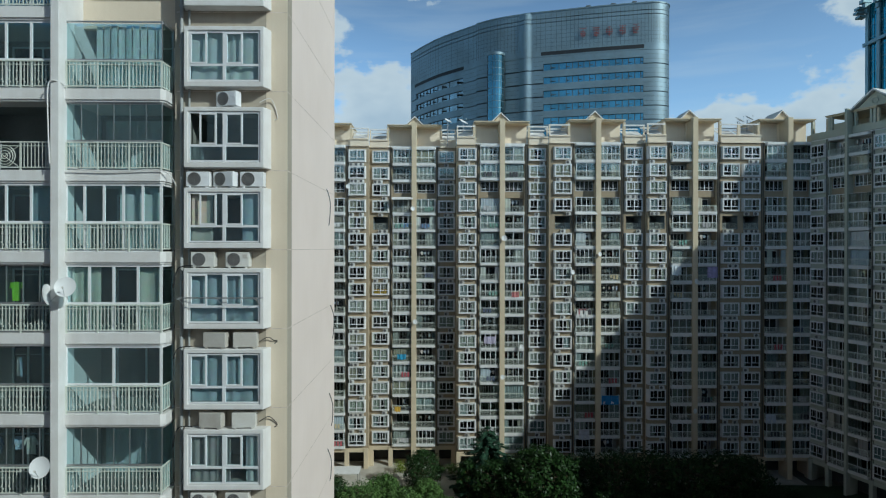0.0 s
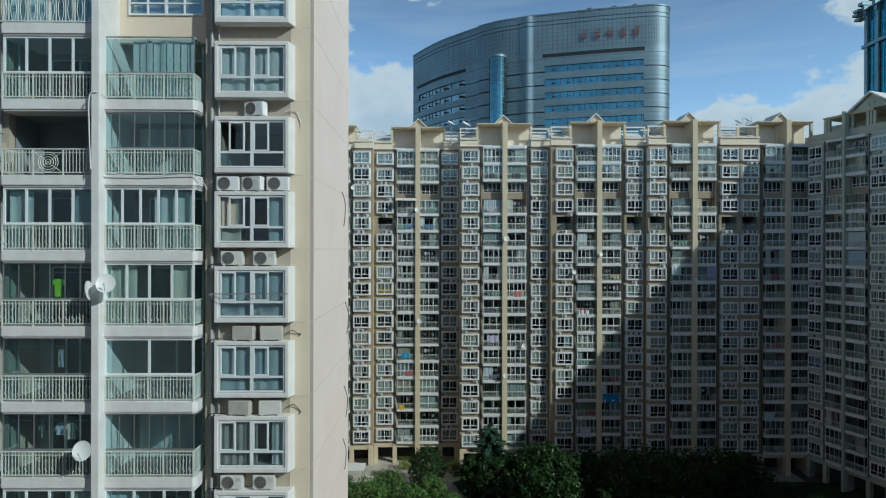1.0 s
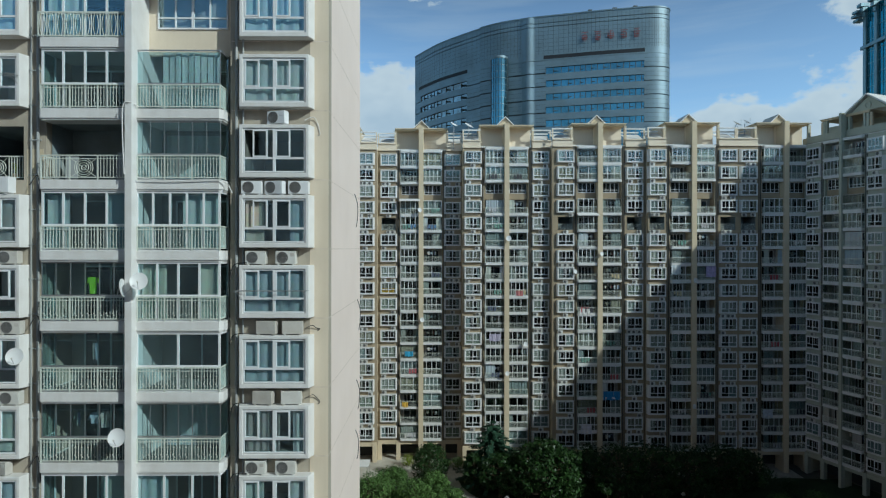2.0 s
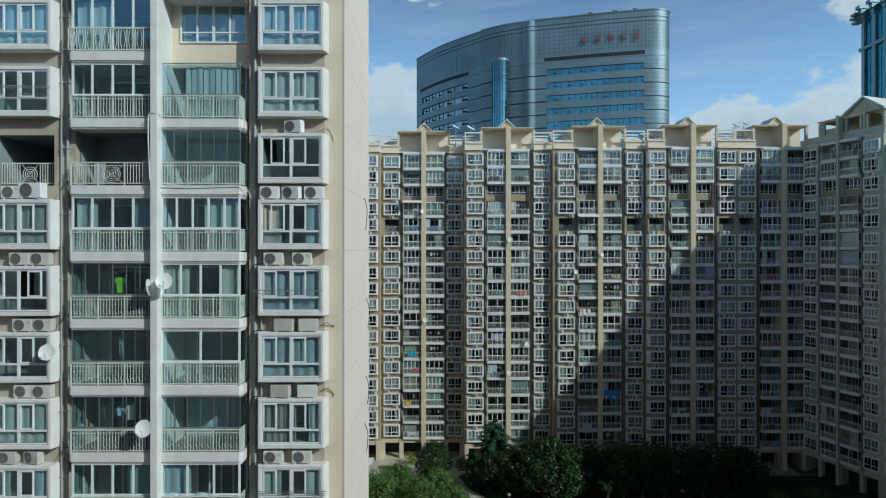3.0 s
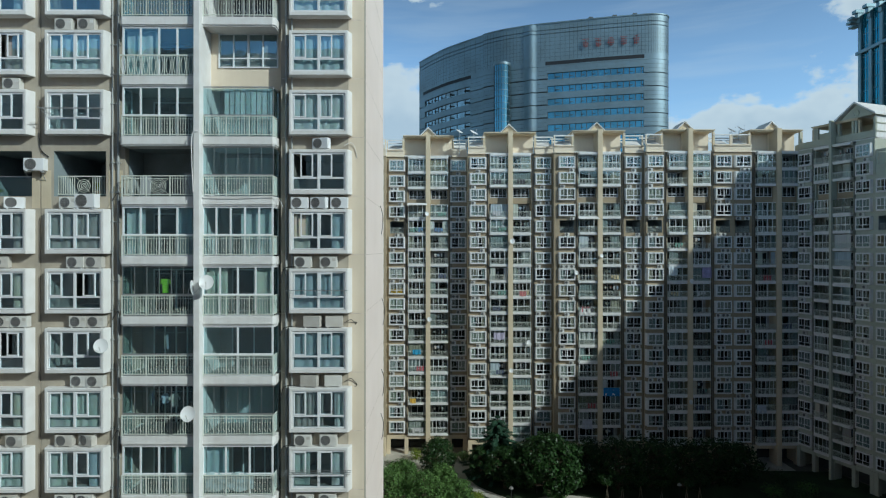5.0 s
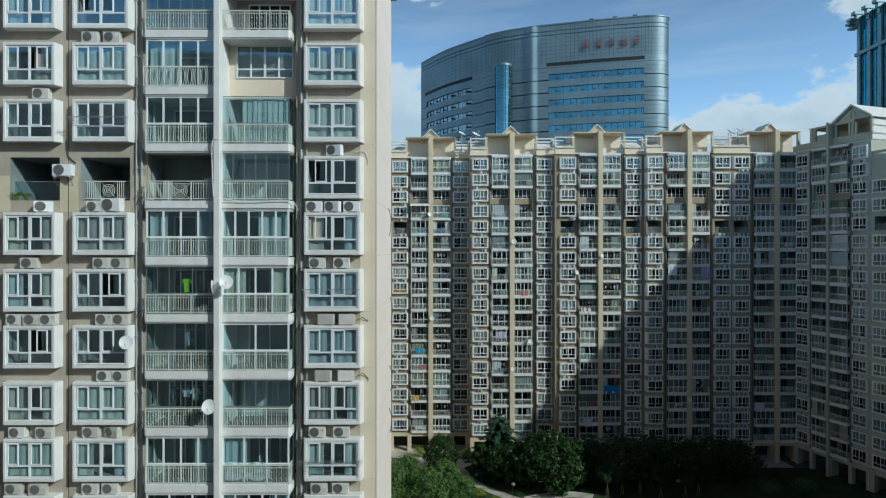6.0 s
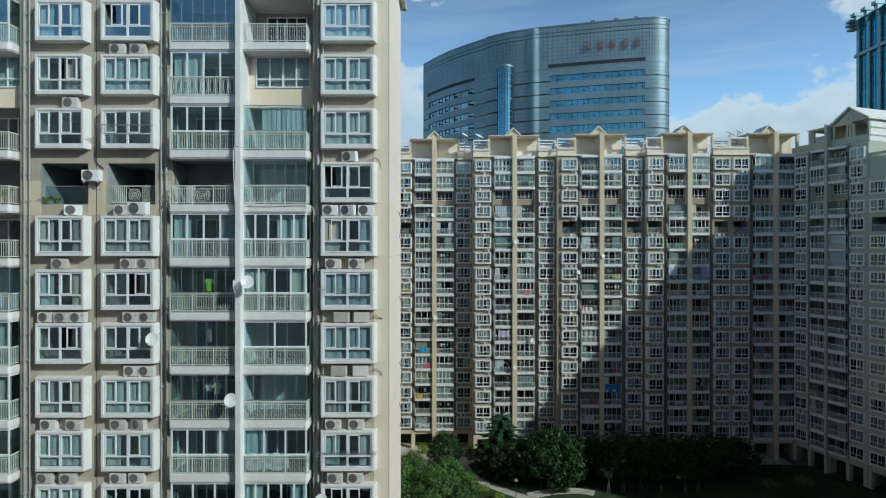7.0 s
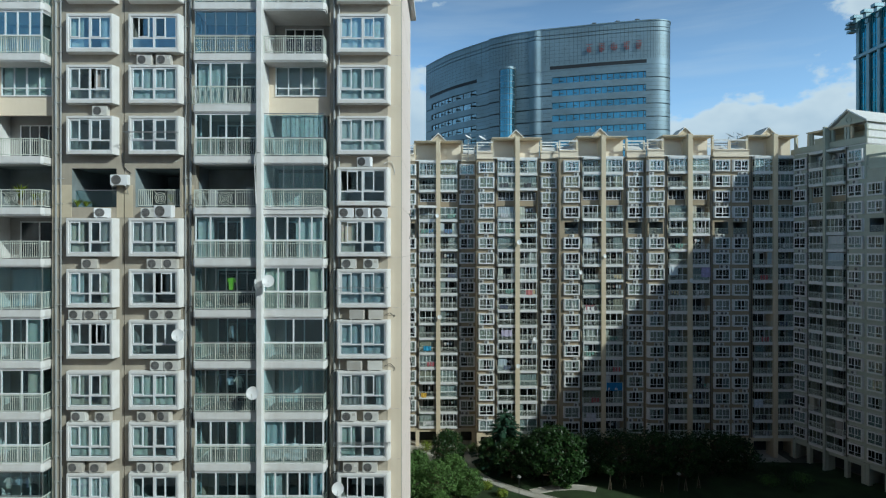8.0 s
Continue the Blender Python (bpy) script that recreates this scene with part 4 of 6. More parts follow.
# a taller block beyond the wing, out of sight, that shades the courtyard
wing_end = new("wall_wing", Kit().box(0, 51, 0, 14, 0, 71.3).mesh("wall_wing", BUFF))
wing_end.matrix_basis = pose(92.0, 43.5, 0, 0, 0, -64)
tagged(wing_end, "plain beige tall block beyond the wing", "building", kind="structure")
# added out of view: cuts low skylight and gives the windows something pale to mirror
behind = new("wall_behind", Kit().box(-170, 260, -77, -62, 0, 70).mesh("wall_behind", PALE))
tagged(behind, "unseen plain beige block added to hold back skylight", "building", kind="structure")
# unseen row, added to keep skylight from the left out of the courtyard
row = new("wall_row", Kit().box(-110, -32, 1.4, 12, 0, 56).box(-72, -58, 12, 92, 0, 56).mesh("wall_row", PALE))
tagged(row, "unseen plain beige row added to close the courtyard against skylight", "building", kind="structure")
# extra blocker out of view, there to reduce skylight in the right corner
east = new("wall_east", Kit().box(128, 142, -84, -8, 0, 66).mesh("wall_east", TAUPE))
tagged(east, "unseen plain block added to darken the courtyard's right corner", "building", kind="structure")


# ---- small things on the facades ----
def air_conditioner_meshes(casing):
    w, d, h = 0.84, 0.32, 0.58
    body = Kit().box(-w / 2, w / 2, -d, 0, 0.05, h).box(-0.34, -0.26, -d, 0, 0, 0.05).box(0.26, 0.34, -d, 0, 0, 0.05).mesh("casing", casing, bevel=0.012)
    fan = Kit()
    c, r = -0.13, 0.235
    rim = [(c + r * math.cos(2 * math.pi * i / 20), -d - 0.004, 0.315 + r * math.sin(2 * math.pi * i / 20)) for i in range(20)]
    fan.poly(list(reversed(rim)), 1)
    fan.ring(c, -d - 0.008, 0.315, r, 0.012, 20)
    for k in (0.25, 0.5, 0.75):
        fan.ring(c, -d - 0.012, 0.315, r * k, 0.0035, 14)
    for i in range(4):
        a = math.pi * i / 4
        fan.tube([(c - r * math.cos(a), -d - 0.014, 0.315 - r * math.sin(a)), (c + r * math.cos(a), -d - 0.014, 0.315 + r * math.sin(a))], 0.0035, 4)
    fan = fan.mesh("fan_grille", GRILLE, DARK)
    panel = Kit().box(0.2, 0.36, -d - 0.012, -d, 0.36, 0.5).mesh("valve_cover", casing)
    return body, fan, panel


AC_OLD = air_conditioner_meshes(ACBODY)
AC_WHITE = air_conditioner_meshes(FRAME)


def air_conditioner(m, near=True, white=False):
    ob = new("air_conditioner")
    ob.matrix_basis = m
    tagged(ob, "clean white outdoor air conditioner on the facade" if white else "off-white outdoor air conditioner on a window box" if near else "small outdoor air conditioner on a far facade", "air conditioner", "air conditioners")
    casing, fan, cover = AC_WHITE if white else AC_OLD
    part("casing", casing, ob)
    part("fan_grille", fan, ob)
    if near:
        part("valve_cover", cover, ob)
    return ob


def local(cx, y, turn, x_scale, x, ly, z, yaw=0.0):
    """A pose on a unit's facade."""
    return pose(cx, y, 0, 0, 0, turn) @ pose(x * x_scale, ly, z, 0, 0, yaw)


# units on top of the near window boxes: storey, offset along the box, turn
rng = random.Random(5)
RIGHT_COOLERS = ((13, (0.15,)), (12, (-0.95, 0.05, 0.98)), (11, (-0.80, 0.45)), (10, (-0.35, 0.75)), (9, (-0.5, 0.7)), (8, (-0.8, 0.45)), (7, (-0.7, 0.4)))
LEFT_COOLERS = ((15, (-0.6, 0.5)), (12, (-0.35, 0.55)), (11, (0.0, 0.85)), (10, (0.1, 0.95)), (9, (0.15, 0.95)), (8, (-0.6, 0.55)), (7, (-0.6, 0.4)))
SECOND_COOLERS = ((14, (0.5,)), (12, (0.55,)), (11, (-0.1,)), (10, (-0.85, 0.05, 0.9)), (8, (-0.7, 0.7)), (7, (-0.9, 0.35)))
for cx, b, rows in ((-7.95, 5.785, RIGHT_COOLERS), (-7.95, -6.05, LEFT_COOLERS), (-23.9, 6.26, SECOND_COOLERS)):
    for f, offs in rows:
        for o in offs:
            z = NEAR_BASE + f * STOREY + 2.222
            back_out = b > 0 and cx > -10 and f in (9, 10)
            yaw = (172 if o < 0 else 186) if back_out else (rng.choice((0, 0, 8, 24, -18)) if abs(o) < 0.6 else 0)
            air_conditioner(local(cx, 1.05, 0, 1, b + o, (-0.78 if back_out else -0.44) + rng.uniform(-0.05, 0.03), z, yaw), white=(f in (12, 13) and b > 0))
# two larger units hung on the wall of the open storey, on angle brackets
for x, z, size in ((-16.05, NEAR_BASE + 13 * STOREY + 1.15, 1.12), (-13.45, NEAR_BASE + 12 * STOREY + 2.222, 1.25)):
    ob = air_conditioner(pose(x, 0.65 if size < 1.2 else 0.58, z, 0, 0, 4 if size < 1.2 else -6), white=True)
    ob.scale = (size, size, size)
    if size < 1.2:
        part("bracket", Kit().box(-0.36, -0.32, -0.34, 0.02, -0.05, 0.0).box(0.32, 0.36, -0.34, 0.02, -0.05, 0.0).tube([(-0.34, -0.3, -0.03), (-0.34, 0.0, -0.4)], 0.015, 4).tube([(0.34, -0.3, -0.03), (0.34, 0.0, -0.4)], 0.015, 4).mesh("bracket", METAL), ob)

DISH_PAINT = surface("white_dish_paint", (0.72, 0.73, 0.73), 0.45, spread=0.06, bump=0.02)


def dish_mesh(r=0.42, depth=0.09):
    k, rings, sides = Kit(), 6, 24
    for back in (0, 1):
        n = len(k.v)
        k.v.append((0, 0.012 * back, 0))
        for i in range(1, rings + 1):
            q = i / rings
            for j in range(sides):
                a = 2 * math.pi * j / sides
                k.v.append((r * q * math.cos(a), -depth * q * q + 0.012 * back, r * 1.08 * q * math.sin(a)))
        for i in range(rings):
            for j in range(sides):
                j2 = (j + 1) % sides
                if i == 0:
                    f = (n, n + 1 + j2, n + 1 + j)
                else:
                    a, b = n + 1 + (i - 1) * sides, n + 1 + i * sides
                    f = (a + j, a + j2, b + j2, b + j)
                k.f.append(f if not back else tuple(reversed(f)))
                k.s.append(0)
    return k.mesh("reflector", DISH_PAINT, smooth=True)


DISH = dish_mesh()
DISH_ARM = Kit().tube([(0, 0.02, 0), (0, 0.14, -0.05), (0, 0.22, -0.35), (0, 0.55, -0.40)], 0.022, 6).tube([(0, -0.05, -0.40), (0, -0.42, -0.12)], 0.012, 5).mesh("arm", METAL)
DISH_HEAD = Kit().tube([(0, -0.47, -0.10), (0, -0.38, -0.13)], 0.035, 8).mesh("receiver", ACBODY)


def satellite_dish(x, y, z, turn, tilt, size=1.0, label="round white satellite dish on a steel arm"):
    ob = new("satellite_dish")
    ob.matrix_basis = pose(x, y, z, -tilt, 0, turn) @ Matrix.Diagonal((size, size, size, 1))
    tagged(ob, label, "satellite dish", "satellite dishes")
    part("reflector", DISH, ob, label="white painted reflector")
    part("arm", DISH_ARM, ob)
    part("receiver", DISH_HEAD, ob)


satellite_dish(-7.27, -0.62, 37.12, 18, 18, 0.78)
satellite_dish(-8.06, -0.46, 36.86, 97, 8, 0.80)
satellite_dish(-8.12, -0.62, 30.93, 6, 14, 0.80)
satellite_dish(-12.45, -0.2, 34.07, 14, 12, 0.76)
satellite_dish(-3.50, -0.15, 25.45, 10, 14, 0.80)
for x, y, z in ((19.99, 76.95, 21.78), (28.4, 75.8, 34.45), (-9.7, 79.3, 49.09), (17.0, 76.65, 40.15), (1.4, 79.95, 45.3), (1.88, 79.95, 25.6), (16.77, 76.65, 16.7), (48.3, 74.13, 11.6), (48.5, 74.16, 33.0), (32.8, 75.26, 37.5)):
    satellite_dish(x, y, z, rng.uniform(-10, 25), 10, rng.uniform(0.8, 1.1), "small white satellite dish on a far pillar")
# dishes on the far roof
for x, z, s in ((10.2, 61.0, 1.9), (7.5, 61.2, 1.6), (57.3, 61.0, 2.0), (59.0, 61.3, 1.7)):
    satellite_dish(x, 80.0 if x < 20 else 77.5, z - 0.6, 50, 55, s, "large tilted satellite dish on the roof")
    post = new("dish_post", Kit().tube([(x, 80.9 if x < 20 else 78.4, 56.4), (x, 80.6 if x < 20 else 78.1, z - 0.7)], 0.08, 8).mesh("dish_post", METAL))
    tagged(post, "short steel post under a roof satellite dish", "post")


def rack(b_world, z, bars, span=1.5):
    """Drying rack of steel bars held out before a window box."""
    ob = thing("drying_rack", b_world, 0.2, z, "steel clothes drying rack before a window box", "drying rack", "drying racks")
    for i in range(bars):
        part("bar", Kit().tube([(-span, -0.15 - 0.22 * i, 0), (span, -0.15 - 0.22 * i, 0)], 0.016, 6).mesh("bar", METAL), ob)
    for x in (-span + 0.15, 0, span - 0.15):
        part("bracket", Kit().tube([(x, 0.02, -0.02), (x, -0.2 - 0.22 * bars, -0.02)], 0.014, 6).tube([(x, 0.02, -0.3), (x, -0.12 - 0.2 * bars, -0.03)], 0.012, 6).mesh("bracket", METAL), ob)


rack(-2.2, NEAR_BASE + 11 * STOREY + 1.18, 2)
rack(-2.2, NEAR_BASE + 8 * STOREY + 1.15, 3, 1.65)
rack(-14.0, NEAR_BASE + 14 * STOREY + 1.25, 2)


def cable(points, r=0.018, mat=CABLE, label="loose black cable along the facade"):
    """A cable that sags from point to point."""
    pts, n = [], len(points)
    for i in range(n - 1):
        p0, p1, p2, p3 = (Vector(points[min(max(i + j, 0), n - 1)]) for j in (-1, 0, 1, 2))
        for j in range(7):
            t = j / 7
            pts.append(0.5 * ((2 * p1) + (p2 - p0) * t + (2 * p0 - 5 * p1 + 4 * p2 - p3) * t * t + (3 * p1 - p0 - 3 * p2 + p3) * t ** 3))
    pts.append(Vector(points[-1]))
    ob = new("cable", Kit().tube(pts, r, 5).mesh("cable", mat))
    tagged(ob, label, "cable", "cables")


zk = lambda f, h=0.0: NEAR_BASE + f * STOREY + h
cable([(-7.6, -0.1, zk(13, -0.02)), (-6.2, -0.0, zk(13, -0.15)), (-4.3, 0.0, zk(13, -0.1)), (-3.9, 0.3, zk(12, 2.3))], 0.02, WHITE, "white cable hung along a balcony edge")
cable([(-7.62, 0.03, zk(14, -0.02)), (-7.85, -0.28, zk(14, 0.1)), (-8.09, -0.29, zk(14, -0.1)), (-8.1, -0.28, zk(13, 1.6)), (-8.04, -0.28, zk(13, 0.1))], 0.025, WHITE, "white hose down the white pillar")
for f in (12, 11, 10, 9, 8):
    cable([(-3.3, 0.25, zk(f - 1, 2.32)), (-3.9, 0.45, zk(f - 1, 2.2)), (-4.1, 0.5, zk(f - 1, 1.5 + 0.3 * (f % 2)))], 0.022)
for f, drop in ((14, 0.95), (11, 0.45), (10, 0.62)):
    cable([(-0.95, 0.45, zk(f, -0.45)), (-0.66, 0.52, zk(f, -0.30)), (-0.5, 0.6, zk(f, -0.42)), (-0.36, 0.635, zk(f, -drop)), (-0.46, 0.645, zk(f, -drop - 0.1))], 0.016, WHITE if f == 14 else CABLE, "thin hose from an air conditioner to the wall")
for f in (13, 11, 9):
    cable([(-12.2, 0.25, zk(f, -0.3)), (-11.95, 0.4, zk(f, 0.1)), (-11.9, 0.5, zk(f, -1.0))], 0.022)
cable([(-16.0, 0.62, zk(14, 0.2)), (-15.9, 0.62, zk(13, 2.3)), (-15.5, 0.62, zk(13, 1.9))], 0.025)
for z, d in ((zk(11, -0.9), 9.3), (zk(13, -0.8), 8.2), (zk(9, 0.4), 9.0), (zk(8, 0.6), 8.6)):
    cable([(0.02, d, z + 0.9), (0.16, d + 0.15, z + 0.3), (0.12, d + 0.3, z - 0.5), (0.03, d + 0.5, z - 0.9)], 0.02)


# ---- washing and awnings on the far block ----
def hanging_laundry(x, y, z, w, h, colour, label):
    k = Kit()
    n = 10
    for i in range(n):
        for j in range(4):
            q = []
            for a, c in ((i, j), (i + 1, j), (i + 1, j + 1), (i, j + 1)):
                q.append((-w / 2 + w * a / n, 0.05 * math.sin(a * 1.3) + 0.03 * math.sin(a * 2.9 + c), -h + h * c / 4 + 0.04 * math.sin(a * 0.9) * (1 - c / 4)))
            k.poly(q)
    m = surface("laundry_cloth", colour, 0.9, spread=0.15, scale=3, bump=0.1)
    ob = new("laundry", k.tube([(-w / 2 - 0.1, 0.02, 0.01), (w / 2 + 0.1, 0.02, 0.01)], 0.02, 5).mesh("laundry", m))
    ob.matrix_basis = pose(x, y, z)
    tagged(ob, label, "laundry", "washing on the balconies")


for x, y, z, w, h, c, label in (
        (34.8, 75.94, 13.7, 2.9, 1.5, (0.05, 0.22, 0.5), "blue cloth hung over a balcony rail"),
        (30.4, 75.94, 8.0, 1.8, 1.7, (0.6, 0.6, 0.66), "white sheet hung over a balcony rail"),
        (61.35, 74.84, 10.8, 1.7, 1.5, (0.55, 0.6, 0.68), "pale sheet hung out to dry"),
        (-4.3, 80.95, 31.2, 2.2, 1.1, (0.62, 0.40, 0.06), "mustard yellow cloth hung from a window box"),
        (-0.5, 80.64, 19.8, 1.5, 0.9, (0.06, 0.30, 0.5), "blue shirts hung from a balcony"),
        (-1.2, 80.64, 10.6, 1.0, 0.9, (0.65, 0.42, 0.06), "yellow garment hung from a balcony"),
        (14.7, 77.44, 23.4, 2.0, 1.2, (0.45, 0.42, 0.55), "lilac sheet hung over a balcony rail"),
        (27.1, 76.25, 28.6, 1.0, 1.3, (0.7, 0.7, 0.7), "white towels hung from a window"),
        (30.1, 75.94, 28.0, 1.8, 1.0, (0.7, 0.7, 0.68), "white washing hung from a balcony"),
        (51.5, 74.84, 35.4, 1.7, 1.8, (0.38, 0.34, 0.55), "mauve sheet hung over a balcony rail"),
        (45.5, 74.84, 35.6, 1.6, 1.6, (0.6, 0.66, 0.7), "pale blue sheet hung from a balcony"),
        (19.0, 77.44, 31.0, 1.2, 0.9, (0.5, 0.2, 0.2), "red washing hung from a balcony")):
    hanging_laundry(x, y, z, w, h, c, label)
rng = random.Random(77)
SMALL_CLOTHES = [(0.5, 0.5, 0.52), (0.12, 0.14, 0.2), (0.45, 0.12, 0.14), (0.14, 0.25, 0.42), (0.55, 0.48, 0.3), (0.08, 0.08, 0.09), (0.2, 0.36, 0.3), (0.62, 0.62, 0.6)]
CLOTH_MATS = [surface("small_laundry_cloth", c, 0.9, spread=0.15, scale=3, bump=0) for c in SMALL_CLOTHES]
CLOTH_WORDS = ("pale grey", "navy", "dark red", "blue", "tan", "black", "green", "white")
GARMENTS = []
for m in CLOTH_MATS:
    k = Kit()
    for i in range(3):
        x0, w, h = -0.7 + 0.5 * i, rng.uniform(0.28, 0.42), rng.uniform(0.5, 0.9)
        k.poly([(x0, 0, -h), (x0 + w, 0.03, -h), (x0 + w, 0, -0.05), (x0 + w * 0.6, 0, 0), (x0 + w * 0.4, 0, 0), (x0, 0, -0.05)])
    k.tube([(-0.9, 0, 0.01), (0.9, 0, 0.01)], 0.015, 4)
    GARMENTS.append(k.mesh("garments", m))
for cx, front, left, right, bays in FAR:
    for _ in range(9):
        i, s, f = rng.randrange(8), rng.choice((-1, 1)), rng.randrange(0, 17)
        if f in (15,):
            continue
        ob = new("laundry", GARMENTS[i])
        ob.matrix_basis = pose(cx + s * rng.uniform(1.4, 2.8), front - 0.36, FAR_BASE + f * STOREY + rng.uniform(0.95, 1.05))
        tagged(ob, CLOTH_WORDS[i] + " garments hung over a balcony rail", "laundry", "washing on the balconies")
shirt = Kit().poly([(-0.17, 0, -0.95), (0.17, 0.02, -0.95), (0.19, 0, -0.3), (0.34, 0.02, -0.36), (0.27, 0, -0.04), (0.08, 0, 0), (-0.08, 0, 0), (-0.27, 0, -0.04), (-0.34, 0.02, -0.36), (-0.19, 0, -0.3)])
lime = surface("lime_green_cloth", (0.30, 0.62, 0.03), 0.9, spread=0.1, scale=5, bump=0.1)
ob = new("hung_shirt", shirt.mesh("hung_shirt", lime))
ob.matrix_basis = pose(-9.65, 0.35, 37.25)
ob.scale = (0.8, 1, 0.72)
tagged(ob, "bright lime green shirt hung inside a balcony", "shirt")
lean_to = Kit().poly([(-1.8, -1.3, 0.0), (1.8, -1.3, 0.0), (1.8, 0.0, 0.5), (-1.8, 0.0, 0.5)]).poly([(-1.8, -1.3, -0.05), (-1.8, 0.0, 0.45), (1.8, 0.0, 0.45), (1.8, -1.3, -0.05)]).mesh("awning", WHITE)
for x, y, z in ((-0.4, 80.7, 46.9), (30.5, 75.9, 44.1)):
    ob = new("awning", lean_to)
    ob.matrix_basis = pose(x, y, z)
    tagged(ob, "white sloping awning over a balcony", "awning", "awnings")

# small units on the far window boxes
rng = random.Random(11)
coolers = 0
for cx, front, left, right, bays in FAR:
    for b in bays:
        for f in range(17):
            for o in (-0.85, 0.0, 0.85):
                if rng.random() < 0.42 and coolers < 215:
                    coolers += 1
                    air_conditioner(local(cx, front + 0.65, 0, 1, b + o + rng.uniform(-0.1, 0.1), -0.45, FAR_BASE + f * STOREY + 2.222), False)
for b in (-6.0, 6.0):
    for f in range(17):
        if rng.random() < 0.6:
            air_conditioner(local(wing_x + ex * 7.9 * 0.84, wing_y + ey * 7.9 * 0.84, WING_TURN, 0.84, b + rng.uniform(-0.6, 0.6), -0.45, FAR_BASE + f * STOREY + 2.222), False)


# ---- the hotel ----
PANEL = surface("blue_grey_metal_panel", (0.18, 0.245, 0.29), 0.50, 0.6, spread=0.14, scale=0.12, fine=0.8, bump=0.0)
FINEJOINT = surface("thin_panel_joint", (0.075, 0.10, 0.115), 0.45, 0.6, spread=0.1, bump=0)
GROOVE = surface("dark_panel_joint", (0.045, 0.06, 0.07), 0.6, spread=0.1, bump=0)
BLUEGLASS = surface("blue_mirror_glass", (0.11, 0.24, 0.30), 0.06, 0.9, spread=0.25, scale=0.12, fine=0.5, bump=0)
LOUVRE = surface("dark_navy_louvre", (0.010, 0.014, 0.020), 0.7, spread=0.2, bump=0)
# left-hand windows: reflection of pale buildings put into the glass colour
PALEGLASS = surface("pale_reflection_glass", (0.20, 0.255, 0.27), 0.06, 0.9, spread=0.35, scale=0.25, fine=0.8, bump=0)
REDSIGN = surface("red_sign_letters", (0.24, 0.06, 0.06), 0.5, spread=0.1, bump=0)


def smooth_line(points, n):
    """A rounded line through plan points."""
    out = []
    for i in range(len(points) - 1):
        p0, p1, p2, p3 = (Vector(points[min(max(i + j, 0), len(points) - 1)]) for j in (-1, 0, 1, 2))
        for j in range(n):
            t = j / n
            out.append(0.5 * ((2 * p1) + (p2 - p0) * t + (2 * p0 - 5 * p1 + 4 * p2 - p3) * t * t + (3 * p1 - p0 - 3 * p2 + p3) * t ** 3))
    out.append(Vector(points[-1]))
    return out


def ribbon(line, z0, z1, out=0.0, thick=0.0, slot=0, kit=None):
    """A wall along a plan line, pushed outwards by out."""
    k = kit or Kit()
    pts = []
    for i, p in enumerate(line):
        way = (line[min(i + 1, len(line) - 1)] - line[max(i - 1, 0)]).normalized()
        pts.append(p + Vector((way.y, -way.x)) * out)
    for p, q in zip(pts, pts[1:]):
        k.poly([(p.x, p.y, z0), (q.x, q.y, z0), (q.x, q.y, z1), (p.x, p.y, z1)], slot)
    if thick:
        inner = []
        for i, p in enumerate(line):
            way = (line[min(i + 1, len(line) - 1)] - line[max(i - 1, 0)]).normalized()
            inner.append(p + Vector((way.y, -way.x)) * (out - thick))
        for a, b, c, d in zip(pts, pts[1:], inner[1:], inner):
            k.poly([(a.x, a.y, z1), (b.x, b.y, z1), (c.x, c.y, z1), (d.x, d.y, z1)], slot)
            k.poly([(d.x, d.y, z0), (c.x, c.y, z0), (b.x, b.y, z0), (a.x, a.y, z0)], slot)
        for e in (0, -1):
            a, d = pts[e], inner[e]
            k.poly([(a.x, a.y, z0), (a.x, a.y, z1), (d.x, d.y, z1), (d.x, d.y, z0)], slot)
    return k


def cut(line, x0, x1):
    """The stretch of a plan line between two x, with its ends cut exactly."""
    out = []
    for p, q in zip(line, line[1:]):
        if q.x <= p.x:
            if x0 <= p.x <= x1 or x0 <= q.x <= x1:
                out += [p.copy(), q.copy()] if not out else [q.copy()]
            continue
        a, b = max(p.x, x0), min(q.x, x1)
        if b > a:
            e, f = p.lerp(q, (a - p.x) / (q.x - p.x)), p.lerp(q, (b - p.x) / (q.x - p.x))
            if not out:
                out.append(e)
            out.append(f)
    return out


hotel = thing("hotel_tower", 30, 165, 0, "curved blue-grey glass and metal hotel tower", "high-rise")
H_TOP = 109.0
left_line = smooth_line([(-3.7, 190.2), (1.2, 182.0), (7.4, 173.4), (18.3, 162.3)], 14)
right_line = smooth_line([(18.2, 161.6), (24.3, 157.3), (31.0, 154.2), (34.4, 152.9), (44, 150.2), (51.6, 148.0), (60, 146.0), (67.2, 144.5), (70.8, 144.8), (73.0, 146.3), (73.9, 148.8), (74.0, 152)], 14)
inv = hotel.matrix_basis.inverted()


def hotel_part(name, kit, *mats, smooth=False):
    kit.v = [tuple(inv @ Vector(v)) for v in kit.v]
    return part(name, kit.mesh(name, *mats, smooth=smooth), hotel)


